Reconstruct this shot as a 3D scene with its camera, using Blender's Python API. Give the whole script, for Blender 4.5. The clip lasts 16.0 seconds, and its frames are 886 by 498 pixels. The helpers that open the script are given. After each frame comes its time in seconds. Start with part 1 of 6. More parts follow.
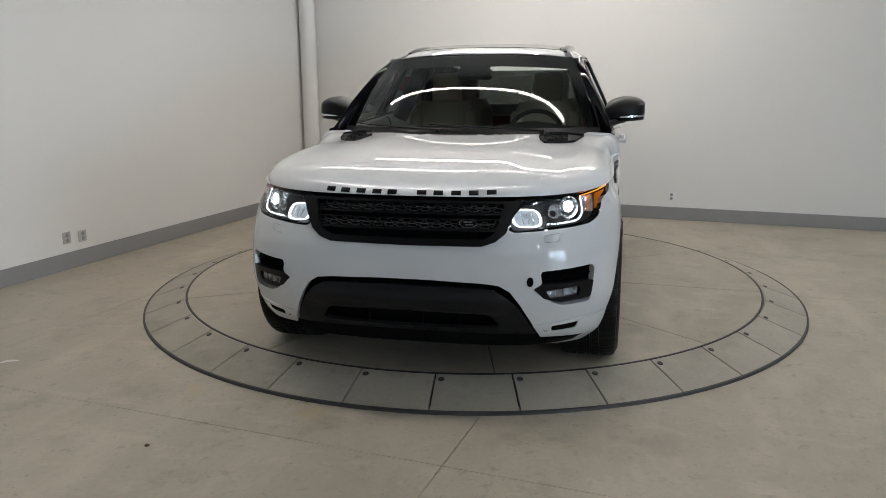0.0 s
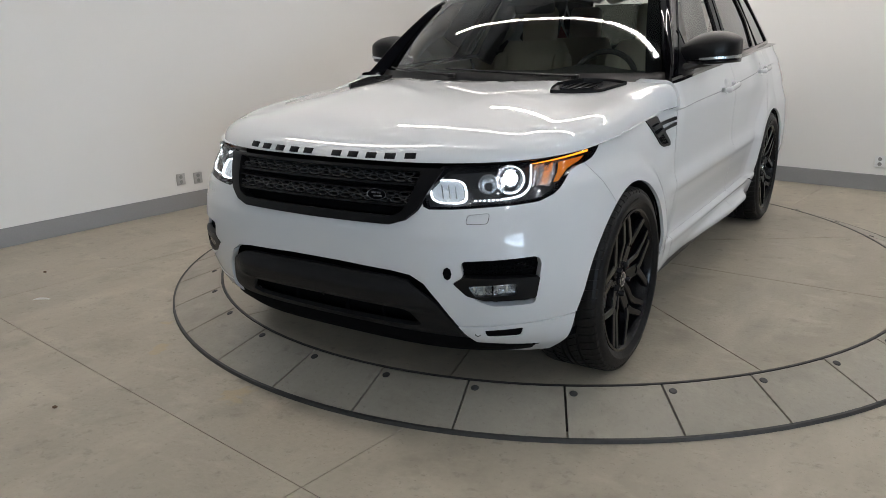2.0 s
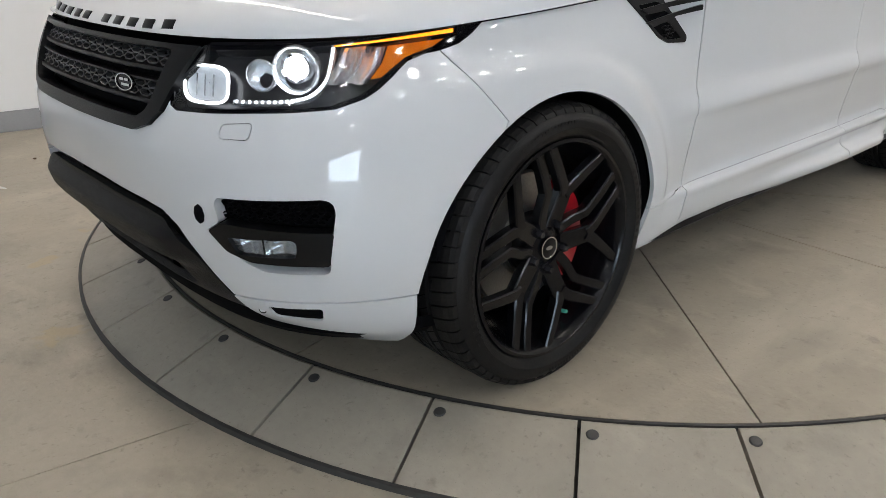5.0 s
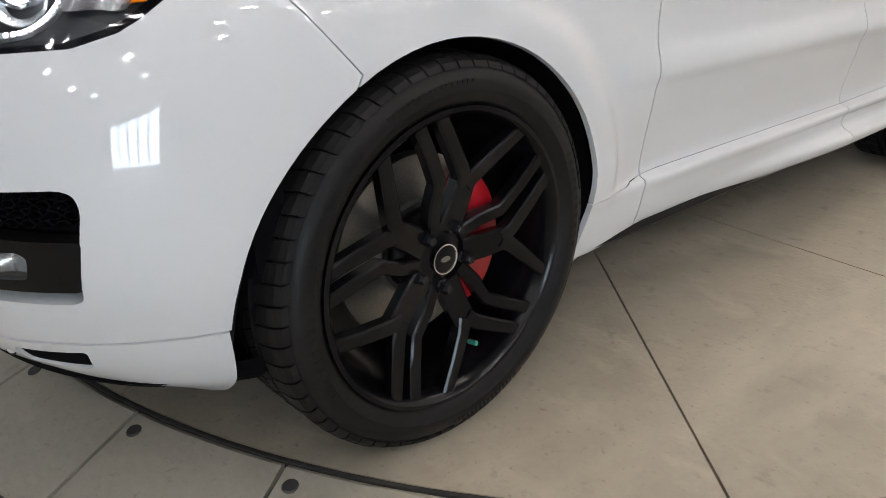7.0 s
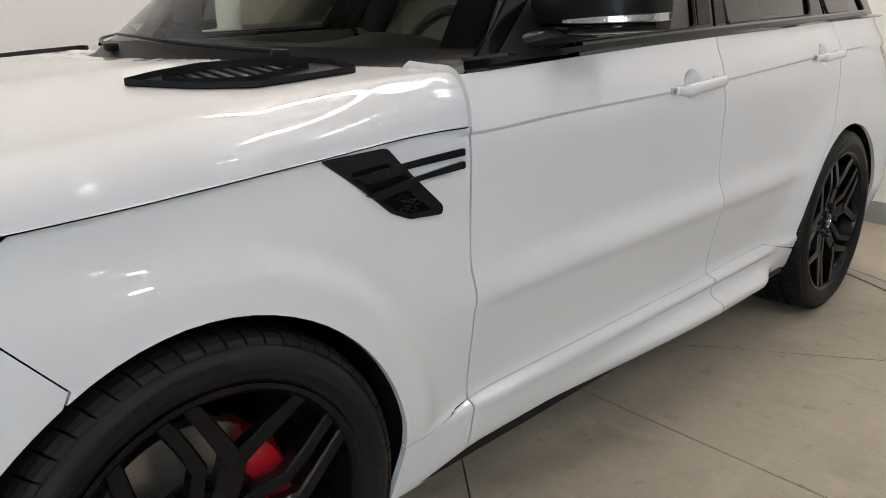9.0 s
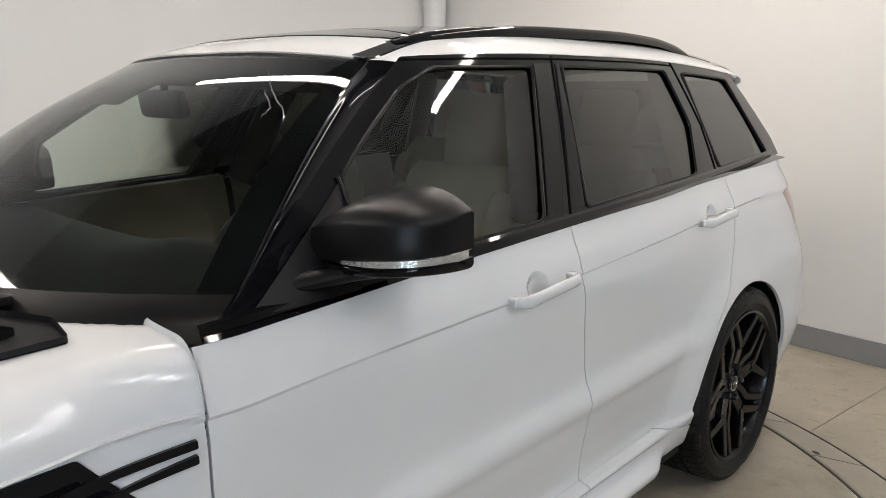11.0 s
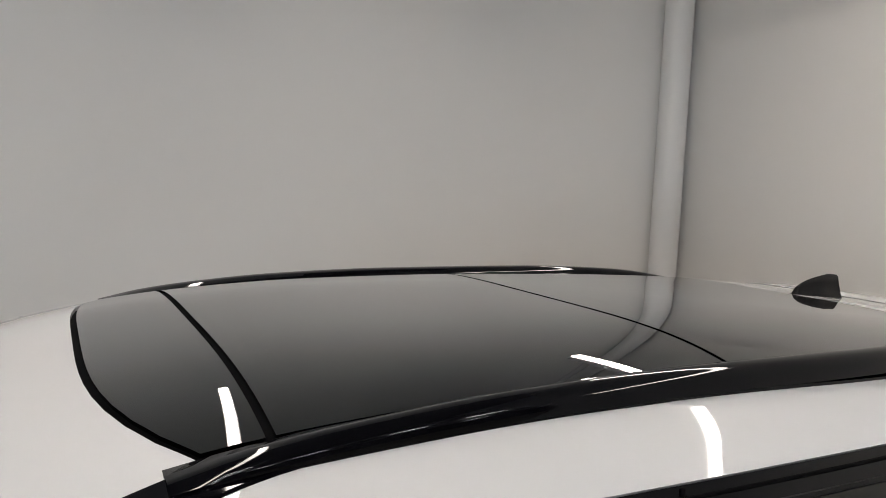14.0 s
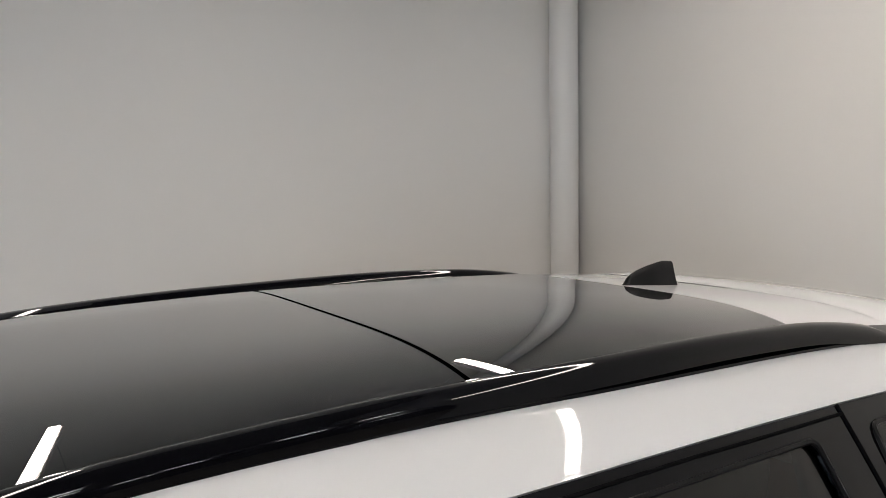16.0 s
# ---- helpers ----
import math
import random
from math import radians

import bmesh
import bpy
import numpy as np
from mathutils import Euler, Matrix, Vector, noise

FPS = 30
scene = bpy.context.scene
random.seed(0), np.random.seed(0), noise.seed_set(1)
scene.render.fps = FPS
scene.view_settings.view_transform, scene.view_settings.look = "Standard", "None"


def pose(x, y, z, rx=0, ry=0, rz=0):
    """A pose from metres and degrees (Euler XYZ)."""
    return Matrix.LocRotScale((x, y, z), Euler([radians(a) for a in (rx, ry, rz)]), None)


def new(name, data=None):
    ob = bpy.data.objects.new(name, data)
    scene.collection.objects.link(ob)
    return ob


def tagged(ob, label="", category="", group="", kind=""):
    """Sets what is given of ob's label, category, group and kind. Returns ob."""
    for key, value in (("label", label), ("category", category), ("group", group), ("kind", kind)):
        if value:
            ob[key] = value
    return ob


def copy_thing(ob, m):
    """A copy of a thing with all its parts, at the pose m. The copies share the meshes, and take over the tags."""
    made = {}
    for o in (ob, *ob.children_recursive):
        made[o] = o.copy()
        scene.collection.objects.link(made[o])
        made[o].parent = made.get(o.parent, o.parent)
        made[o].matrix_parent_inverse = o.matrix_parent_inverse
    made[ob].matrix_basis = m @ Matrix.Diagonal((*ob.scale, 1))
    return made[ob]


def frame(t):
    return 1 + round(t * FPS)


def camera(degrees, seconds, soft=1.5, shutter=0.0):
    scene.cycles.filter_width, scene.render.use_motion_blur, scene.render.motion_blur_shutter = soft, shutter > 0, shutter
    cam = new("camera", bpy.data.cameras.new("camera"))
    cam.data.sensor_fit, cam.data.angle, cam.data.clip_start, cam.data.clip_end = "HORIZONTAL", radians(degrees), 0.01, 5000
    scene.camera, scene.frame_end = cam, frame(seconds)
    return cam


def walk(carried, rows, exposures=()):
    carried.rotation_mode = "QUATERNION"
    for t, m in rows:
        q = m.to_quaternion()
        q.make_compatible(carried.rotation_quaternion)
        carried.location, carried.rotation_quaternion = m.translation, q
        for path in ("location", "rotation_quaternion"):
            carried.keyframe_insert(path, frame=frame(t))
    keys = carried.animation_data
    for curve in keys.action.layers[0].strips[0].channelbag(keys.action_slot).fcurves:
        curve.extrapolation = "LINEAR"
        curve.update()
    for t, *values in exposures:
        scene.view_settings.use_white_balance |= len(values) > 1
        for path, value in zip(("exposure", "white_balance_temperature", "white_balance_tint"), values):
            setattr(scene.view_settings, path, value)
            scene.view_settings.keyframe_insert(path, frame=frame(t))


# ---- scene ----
cam = camera(59.88, 16.0, soft=.8)
PATH = [
    (0, pose(0.921, -5.643, 1.491, 77.47, 0.31, 12.38)),
    (0.5, pose(1.261, -5.343, 1.514, 75.88, 0.81, 17.70)),
    (1, pose(1.564, -5.067, 1.467, 75.49, 0.96, 22.65)),
    (1.5, pose(1.789, -4.775, 1.425, 74.94, 1.21, 27.44)),
    (2, pose(1.974, -4.445, 1.432, 73.73, 1.41, 32.42)),
    (2.5, pose(2.143, -4.130, 1.402, 73.04, 1.61, 37.53)),
    (3, pose(2.282, -3.780, 1.379, 72.21, 1.72, 42.63)),
    (3.5, pose(2.393, -3.503, 1.362, 71.24, 1.59, 46.96)),
    (4, pose(2.329, -3.262, 1.326, 70.14, 1.31, 48.88)),
    (4.5, pose(2.234, -3.106, 1.258, 68.89, 0.96, 48.57)),
    (4.7, pose(2.212, -3.042, 1.222, 68.37, 0.78, 48.34)),
    (6.8, pose(1.958, -2.424, 0.977, 66.02, -0.13, 47.66)),
    (7, pose(1.943, -2.379, 0.988, 66.79, -0.13, 47.69)),
    (7.5, pose(1.960, -2.295, 1.079, 68.88, 0.43, 47.76)),
    (8, pose(1.996, -2.202, 1.154, 70.84, 1.20, 47.82)),
    (8.5, pose(1.988, -2.099, 1.213, 71.83, 0.83, 46.61)),
    (9, pose(2.019, -1.980, 1.265, 72.84, 0.61, 44.62)),
    (9.5, pose(2.055, -1.885, 1.356, 73.69, 0.17, 41.91)),
    (9.7, pose(2.065, -1.847, 1.384, 74.48, 0.24, 40.70)),
    (11.8, pose(1.983, -1.065, 1.621, 80.32, 0.58, 45.83)),
    (12, pose(1.884, -0.968, 1.618, 81.38, 0.38, 46.79)),
    (12.5, pose(1.681, -0.697, 1.700, 85.80, 1.18, 49.76)),
    (13, pose(1.542, -0.470, 1.807, 88.12, 0.53, 53.26)),
    (13.5, pose(1.415, -0.208, 1.894, 87.22, -0.80, 58.71)),
    (14, pose(1.293, -0.098, 1.962, 85.15, -2.52, 62.95)),
    (14.5, pose(1.160, -0.050, 1.992, 84.96, -2.95, 63.09)),
    (15, pose(1.168, 0.080, 1.996, 85.42, -1.57, 62.30)),
    (15.5, pose(1.212, 0.159, 1.990, 85.87, 0.34, 58.87)),
    (16, pose(1.321, 0.242, 1.978, 85.05, 1.14, 58.38)),
]
walk(cam, PATH, exposures=[(0, .20, 6550, 11), (1.5, .30, 6550, 12), (3.5, .42, 6550, 12), (7, .78, 7000, 15), (8, .58, 7000, 15), (9.5, .52, 7000, 15), (12, .40, 6750, 13), (13, .06, 6800, 14), (14.5, -.18, 6800, 14), (16, -.08, 6800, 14)])

# ---- world and light ----
world = bpy.data.worlds.new("world")
scene.world = world
world.use_nodes = True
world.node_tree.nodes["Background"].inputs[0].default_value = (0.75, 0.85, 1.0, 1)
world.node_tree.nodes["Background"].inputs[1].default_value = 0.3
TUBE_POWER = 38.0
HALL_POWER = 80.0

ROOM_TURN = radians(-8.3)
ROOM = Matrix.Rotation(ROOM_TURN, 4, "Z")
FLOOR_Z = -0.10
WALL_U, WALL_V = -3.575, 3.56
WIN_V0, WIN_V1, WIN_TOP, EAST_U = -13.5, -7.5, 4.2, 16.5
HALL_V, WALL_END = 14.0, 3.9
CEIL_Z = 7.4
TUBE_Z = 3.05
TABLE_C = Vector((-.13, .13, 0))


# ---- materials ----
def material(name, colour, rough=.5, metal=0.0, coat=0.0, spec=.5, grain=None, bump=0.0, bump_scale=80, stain=None, emit=None, coat_rough=.03):
    """A principled material; grain (scale, amount) and stain (scale, amount, colour) vary its colour at two sizes."""
    m = bpy.data.materials.new(name)
    m.use_nodes = True
    nt = m.node_tree
    b = nt.nodes["Principled BSDF"]
    b.inputs["Base Color"].default_value = (*colour, 1)
    b.inputs["Roughness"].default_value = rough
    b.inputs["Metallic"].default_value = metal
    b.inputs["Specular IOR Level"].default_value = spec
    b.inputs["Coat Weight"].default_value = coat
    b.inputs["Coat Roughness"].default_value = coat_rough
    if emit:
        b.inputs["Emission Color"].default_value = (*emit[0], 1)
        b.inputs["Emission Strength"].default_value = emit[1]
    pos = nt.nodes.new("ShaderNodeNewGeometry").outputs["Position"]
    last = None
    for item in (grain, stain):
        if not item:
            continue
        n = nt.nodes.new("ShaderNodeTexNoise")
        n.inputs["Scale"].default_value = item[0]
        n.inputs["Detail"].default_value = 6
        nt.links.new(pos, n.inputs["Vector"])
        ramp = nt.nodes.new("ShaderNodeMapRange")
        ramp.inputs[1].default_value, ramp.inputs[2].default_value = .35, .72
        ramp.inputs[3].default_value, ramp.inputs[4].default_value = 0, item[1]
        nt.links.new(n.outputs["Fac"], ramp.inputs[0])
        mix = nt.nodes.new("ShaderNodeMix")
        mix.data_type = "RGBA"
        nt.links.new(ramp.outputs[0], mix.inputs[0])
        if last:
            nt.links.new(last, mix.inputs[6])
        else:
            mix.inputs[6].default_value = (*colour, 1)
        dark = item[2] if len(item) > 2 else tuple(c * .7 for c in colour)
        mix.inputs[7].default_value = (*dark, 1)
        last = mix.outputs[2]
    if last:
        nt.links.new(last, b.inputs["Base Color"])
    if bump:
        n = nt.nodes.new("ShaderNodeTexNoise")
        n.inputs["Scale"].default_value = bump_scale
        n.inputs["Detail"].default_value = 4
        nt.links.new(pos, n.inputs["Vector"])
        bp = nt.nodes.new("ShaderNodeBump")
        bp.inputs["Strength"].default_value = bump
        bp.inputs["Distance"].default_value = .004
        nt.links.new(n.outputs["Fac"], bp.inputs["Height"])
        nt.links.new(bp.outputs["Normal"], b.inputs["Normal"])
    return m


def pane_material(name, tint, gloss=1.0):
    """A thin pane: clear with a tint, mirror-like at its surface by Fresnel."""
    m = bpy.data.materials.new(name)
    m.use_nodes = True
    nt = m.node_tree
    nt.nodes.clear()
    out = nt.nodes.new("ShaderNodeOutputMaterial")
    clear = nt.nodes.new("ShaderNodeBsdfTransparent")
    clear.inputs[0].default_value = (*tint, 1)
    shine = nt.nodes.new("ShaderNodeBsdfGlossy")
    shine.inputs["Roughness"].default_value = .01
    fres = nt.nodes.new("ShaderNodeFresnel")
    fres.inputs[0].default_value = 1.52
    mul = nt.nodes.new("ShaderNodeMath")
    mul.operation = "MULTIPLY"
    mul.inputs[1].default_value = gloss
    mul.use_clamp = True
    mix = nt.nodes.new("ShaderNodeMixShader")
    nt.links.new(fres.outputs[0], mul.inputs[0])
    nt.links.new(mul.outputs[0], mix.inputs[0])
    nt.links.new(clear.outputs[0], mix.inputs[1])
    nt.links.new(shine.outputs[0], mix.inputs[2])
    nt.links.new(mix.outputs[0], out.inputs[0])
    return m


def concrete(name, colour, dirt, spots=()):
    """Worn power-floated concrete: broad clouds, fine sand, dark scuffs and pale dust."""
    m = material(name, colour, .46, grain=(42, .35, tuple(c * .80 for c in colour)), stain=(1.1, .55, tuple(c * .78 for c in colour)), bump=.3, bump_scale=65, spec=.38)
    nt = m.node_tree
    b = nt.nodes["Principled BSDF"]
    base = b.inputs["Base Color"].links[0].from_socket
    pos = nt.nodes.new("ShaderNodeNewGeometry").outputs["Position"]
    for scale, lo, hi, amount, tint, stretch in ((.9, .48, .66, .30 * dirt, .70, (1, .6, 1)), (3.5, .54, .70, .34 * dirt, .62, (1, 1, 1)), (2.2, .52, .74, .34 * dirt, 1.28, (1, .35, 1)), (7, .56, .70, .26 * dirt, 1.22, (.5, 1, 1)), (13, .60, .72, .40 * dirt, .55, (1, 1, 1)), (55, .60, .72, .45 * dirt, .55, (1, 1, 1)), (170, .64, .72, .45 * dirt, .40, (1, 1, 1))):
        mp = nt.nodes.new("ShaderNodeMapping")
        mp.inputs["Scale"].default_value = stretch
        nt.links.new(pos, mp.inputs[0])
        n = nt.nodes.new("ShaderNodeTexNoise")
        n.inputs["Scale"].default_value = scale
        n.inputs["Detail"].default_value = 8
        n.inputs["Roughness"].default_value = .62
        nt.links.new(mp.outputs[0], n.inputs["Vector"])
        ramp = nt.nodes.new("ShaderNodeMapRange")
        ramp.inputs[1].default_value, ramp.inputs[2].default_value = lo, hi
        ramp.inputs[3].default_value, ramp.inputs[4].default_value = 0, amount
        nt.links.new(n.outputs["Fac"], ramp.inputs[0])
        mix = nt.nodes.new("ShaderNodeMix")
        mix.data_type = "RGBA"
        nt.links.new(ramp.outputs[0], mix.inputs[0])
        nt.links.new(base, mix.inputs[6])
        mix.inputs[7].default_value = (*(min(1, c * tint) for c in colour), 1)
        base = mix.outputs[2]
    # sandy spills with ragged edges
    for x, y, size in spots:
        far = nt.nodes.new("ShaderNodeVectorMath")
        far.operation = "DISTANCE"
        far.inputs[1].default_value = (x, y, FLOOR_Z)
        nt.links.new(pos, far.inputs[0])
        n = nt.nodes.new("ShaderNodeTexNoise")
        n.inputs["Scale"].default_value = 14
        n.inputs["Detail"].default_value = 8
        nt.links.new(pos, n.inputs["Vector"])
        edge = nt.nodes.new("ShaderNodeMapRange")
        edge.inputs[1].default_value, edge.inputs[2].default_value = size, size * .2
        edge.inputs[3].default_value, edge.inputs[4].default_value = -.42, .10
        nt.links.new(far.outputs["Value"], edge.inputs[0])
        add = nt.nodes.new("ShaderNodeMath")
        nt.links.new(n.outputs["Fac"], add.inputs[0])
        nt.links.new(edge.outputs[0], add.inputs[1])
        ramp = nt.nodes.new("ShaderNodeMapRange")
        ramp.inputs[1].default_value, ramp.inputs[2].default_value = .48, .62
        ramp.inputs[3].default_value, ramp.inputs[4].default_value = 0, .55
        nt.links.new(add.outputs[0], ramp.inputs[0])
        mix = nt.nodes.new("ShaderNodeMix")
        mix.data_type = "RGBA"
        nt.links.new(ramp.outputs[0], mix.inputs[0])
        nt.links.new(base, mix.inputs[6])
        mix.inputs[7].default_value = (.50, .39, .22, 1)
        base = mix.outputs[2]
    nt.links.new(base, b.inputs["Base Color"])
    rr = nt.nodes.new("ShaderNodeMapRange")
    n = nt.nodes.new("ShaderNodeTexNoise")
    n.inputs["Scale"].default_value = 3.0
    n.inputs["Detail"].default_value = 5
    nt.links.new(pos, n.inputs["Vector"])
    rr.inputs[3].default_value, rr.inputs[4].default_value = .34, .62
    nt.links.new(n.outputs["Fac"], rr.inputs[0])
    nt.links.new(rr.outputs[0], b.inputs["Roughness"])
    return m


PAINT = material("white_paint", (.66, .67, .68), .45, spec=.12, coat=1.0, grain=(900, .05), stain=(1.2, .04, (.66, .67, .67)))
GLOSS_BLACK = material("gloss_black", (.002, .002, .003), .045, spec=.26, stain=(30, .2, (.006, .006, .008)))
SATIN_BLACK = material("satin_black", (.004, .004, .0045), .36, spec=.20, grain=(400, .4, (.009, .009, .010)), bump=.05, bump_scale=900)
PLASTIC = material("grey_plastic", (.010, .010, .011), .46, spec=.16, grain=(500, .4, (.018, .018, .018)), bump=.25, bump_scale=1400)
# near-black for black parts and for shade put behind gaps and openings
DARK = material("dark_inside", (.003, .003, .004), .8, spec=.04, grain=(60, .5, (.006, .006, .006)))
RUBBER = material("tyre_rubber", (.006, .006, .0066), .46, spec=.18, grain=(90, .6, (.012, .0115, .011)), stain=(9, .4, (.016, .015, .0135)), bump=.15, bump_scale=500)
RIM_BLACK = material("rim_black", (.003, .003, .004), .26, spec=.15, coat=.16, stain=(14, .25, (.010, .010, .011)), coat_rough=.15)
NUT_BLACK = material("nut_black", (.030, .030, .034), .25, metal=.6, spec=.5, grain=(300, .4, (.03, .03, .032)))
STEEL = material("brake_steel", (.42, .41, .39), .38, metal=1.0, grain=(220, .5, (.25, .24, .23)))
RED = material("caliper_red", (.42, .008, .016), .35, coat=.6, stain=(25, .3, (.30, .006, .012)))
CHROME = material("chrome", (.75, .75, .76), .08, metal=1.0, grain=(50, .1))
CLEAR_GLASS = pane_material("clear_glass", (.82, .89, .84), 1.3)
SCREEN_GLASS = pane_material("screen_glass", (.84, .90, .86), 1.15)
TINT_GLASS = pane_material("tinted_glass", (.085, .093, .084), 1.2)
ROOF_GLASS = pane_material("roof_glass", (.03, .03, .031), 1.9)
LENS = pane_material("lamp_lens", (.90, .92, .93), 1.2)
CONCRETE = concrete("floor_concrete", (.465, .412, .328), 1.7, ((-.46, -2.38, .20), (-1.18, -2.22, .16), (-1.45, -1.95, .10)))
DISC_CONCRETE = concrete("disc_concrete", (.43, .380, .30), 1.9)
PLATE = concrete("ring_plate", (.40, .358, .292), 1.4)
# steel of bolts and outer edge; darkened to pass for the disc's shaded gap
RIM_STEEL_GAP = material("ring_steel", (.07, .068, .065), .55, metal=.4, grain=(30, .5, (.04, .04, .04)))
JOINT = material("joint_dark", (.05, .045, .04), .9, grain=(60, .4, (.08, .07, .06)))
WALL_PAINT = material("wall_paint", (.74, .725, .70), .62, grain=(200, .05, (.70, .69, .67)), stain=(.5, .12, (.68, .67, .65)), bump=.04, bump_scale=120)
COLUMN_PAINT = material("column_paint", (.69, .685, .67), .4, grain=(150, .06, (.74, .74, .73)), stain=(1.5, .1, (.74, .74, .73)))
SKIRT = material("skirting_vinyl", (.27, .265, .265), .55, grain=(80, .3, (.22, .215, .215)))
CEILING = material("ceiling_deck", (.17, .17, .17), .7, grain=(40, .2, (.30, .30, .30)), stain=(.6, .3, (.13, .13, .13)))
TRUSS = material("truss_steel", (.55, .55, .56), .5, metal=.3, grain=(40, .3))
TUBE = material("tube_light", (.9, .9, .9), .4, emit=((1.0, .95, .885), TUBE_POWER))
HALL_LAMP = material("hall_light", (.9, .9, .9), .4, emit=((.93, .97, 1.0), HALL_POWER))
FAR_WALL = material("far_wall", (.14, .14, .145), .7, grain=(60, .1), stain=(.5, .3, (.11, .11, .11)))
DAYLIGHT = material("daylight_pane", (.8, .8, .8), .5, emit=((.62, .81, 1.0), 11.5))
FIXTURE = material("fixture_white", (.75, .75, .75), .45, grain=(90, .1))
OUTLET = material("outlet_steel", (.46, .45, .44), .4, metal=.2, grain=(120, .3))
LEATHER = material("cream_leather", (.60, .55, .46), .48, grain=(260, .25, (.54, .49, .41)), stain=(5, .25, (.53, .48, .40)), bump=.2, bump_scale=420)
DASH = material("dash_black", (.034, .034, .035), .5, spec=.3, grain=(350, .4, (.02, .02, .02)), bump=.2, bump_scale=700)
HEADLINING = material("headlining", (.50, .47, .42), .85, grain=(300, .2))


# ---- mesh helpers ----
def flat(bm, material_, smooth_=True, angle=35):
    me = bpy.data.meshes.new("part")
    bmesh.ops.recalc_face_normals(bm, faces=bm.faces) if smooth_ == "fix" else None
    bm.to_mesh(me)
    bm.free()
    me.materials.append(material_)
    if smooth_:
        me.polygons.foreach_set("use_smooth", [True] * len(me.polygons))
        me.set_sharp_from_angle(angle=radians(angle))
    return me


def part(name, bm, material_, parent, label="", smooth_=True, angle=35):
    ob = new(name, flat(bm, material_, smooth_, angle))
    ob.parent = parent
    if label:
        tagged(ob, label)
    return ob


def thing(name, label, category, at=None, group="", kind=""):
    ob = new(name)
    if at is not None:
        ob.matrix_world = at
    return tagged(ob, label, category, group, kind)


def setting(name, bm, material_, label, category, smooth_=False):
    ob = new(name, flat(bm, material_, smooth_))
    return tagged(ob, label, category, "", "structure")


def box(bm, x0, y0, z0, x1, y1, z1, bevel=0.0, m=None):
    vs = [bm.verts.new((x, y, z)) for x in (x0, x1) for y in (y0, y1) for z in (z0, z1)]
    fs = [bm.faces.new([vs[i] for i in q]) for q in ((0, 1, 3, 2), (4, 6, 7, 5), (0, 4, 5, 1), (2, 3, 7, 6), (0, 2, 6, 4), (1, 5, 7, 3))]
    if m is not None:
        bmesh.ops.transform(bm, matrix=m, verts=vs)
    if bevel:
        bmesh.ops.bevel(bm, geom=list({e for f in fs for e in f.edges}), offset=bevel, segments=2, affect="EDGES", profile=.5)
    return vs


def lattice(bm, rows, close_u=False, close_v=False, flip=False):
    """Quads through a grid of points."""
    V = [[bm.verts.new(p) for p in row] for row in rows]
    n, k = len(V), len(V[0])
    for i in range(n if close_u else n - 1):
        for j in range(k if close_v else k - 1):
            q = [V[i][j], V[(i + 1) % n][j], V[(i + 1) % n][(j + 1) % k], V[i][(j + 1) % k]]
            if flip:
                q.reverse()
            try:
                bm.faces.new(q)
            except ValueError:
                pass
    return V


def lathe(bm, profile, steps=64, axis="z", close=False):
    """Turns a profile of (radius, height) about an axis."""
    rows = []
    for i in range(steps):
        a = 2 * math.pi * i / steps
        row = []
        for r, h in profile:
            p = (r * math.cos(a), r * math.sin(a), h)
            row.append((h, p[0], p[1]) if axis == "x" else p)
        rows.append(row)
    return lattice(bm, rows, close_u=True, close_v=close)


def prism(bm, poly, lift, m=None):
    """A flat polygon of (x, y) pairs given the thickness lift along z, then placed by m."""
    a = [bm.verts.new((p[0], p[1], 0)) for p in poly]
    b = [bm.verts.new((p[0], p[1], lift)) for p in poly]
    bm.faces.new(list(reversed(a)))
    bm.faces.new(b)
    n = len(poly)
    for i in range(n):
        bm.faces.new((a[i], a[(i + 1) % n], b[(i + 1) % n], b[i]))
    if m is not None:
        bmesh.ops.transform(bm, matrix=m, verts=a + b)
    return a + b


def tube(bm, path, radius, sides=10, caps=True):
    """A round bar along a path of points; radius may be a list."""
    path = [Vector(p) for p in path]
    rows = []
    up = Vector((0, 0, 1))
    for i, p in enumerate(path):
        d = (path[min(i + 1, len(path) - 1)] - path[max(i - 1, 0)]).normalized()
        s = d.cross(up)
        s = s.normalized() if s.length > 1e-4 else Vector((1, 0, 0))
        t = s.cross(d).normalized()
        r = radius[i] if isinstance(radius, (list, tuple)) else radius
        rows.append([p + (s * math.cos(2 * math.pi * k / sides) + t * math.sin(2 * math.pi * k / sides)) * r for k in range(sides)])
    V = lattice(bm, rows, close_v=True)
    if caps:
        bm.faces.new(list(reversed(V[0])))
        bm.faces.new(V[-1])


def mirror(bm):
    """Adds the other half of a car part."""
    vs, fs = list(bm.verts), list(bm.faces)
    twin = {v: (v if abs(v.co.x) < 1e-5 else bm.verts.new((-v.co.x, v.co.y, v.co.z))) for v in vs}
    for f in fs:
        try:
            bm.faces.new([twin[v] for v in reversed(f.verts)])
        except ValueError:
            pass


def flipped(bm):
    """A copy of a part for the other side of the car."""
    other = bm.copy()
    for v in other.verts:
        v.co.x = -v.co.x
    bmesh.ops.reverse_faces(other, faces=other.faces)
    return other


def inside(poly, u, v):
    hit, j = False, len(poly) - 1
    for i in range(len(poly)):
        (a, b), (c, d) = poly[i], poly[j]
        if (b > v) != (d > v) and u < (c - a) * (v - b) / (d - b) + a:
            hit = not hit
        j = i
    return hit


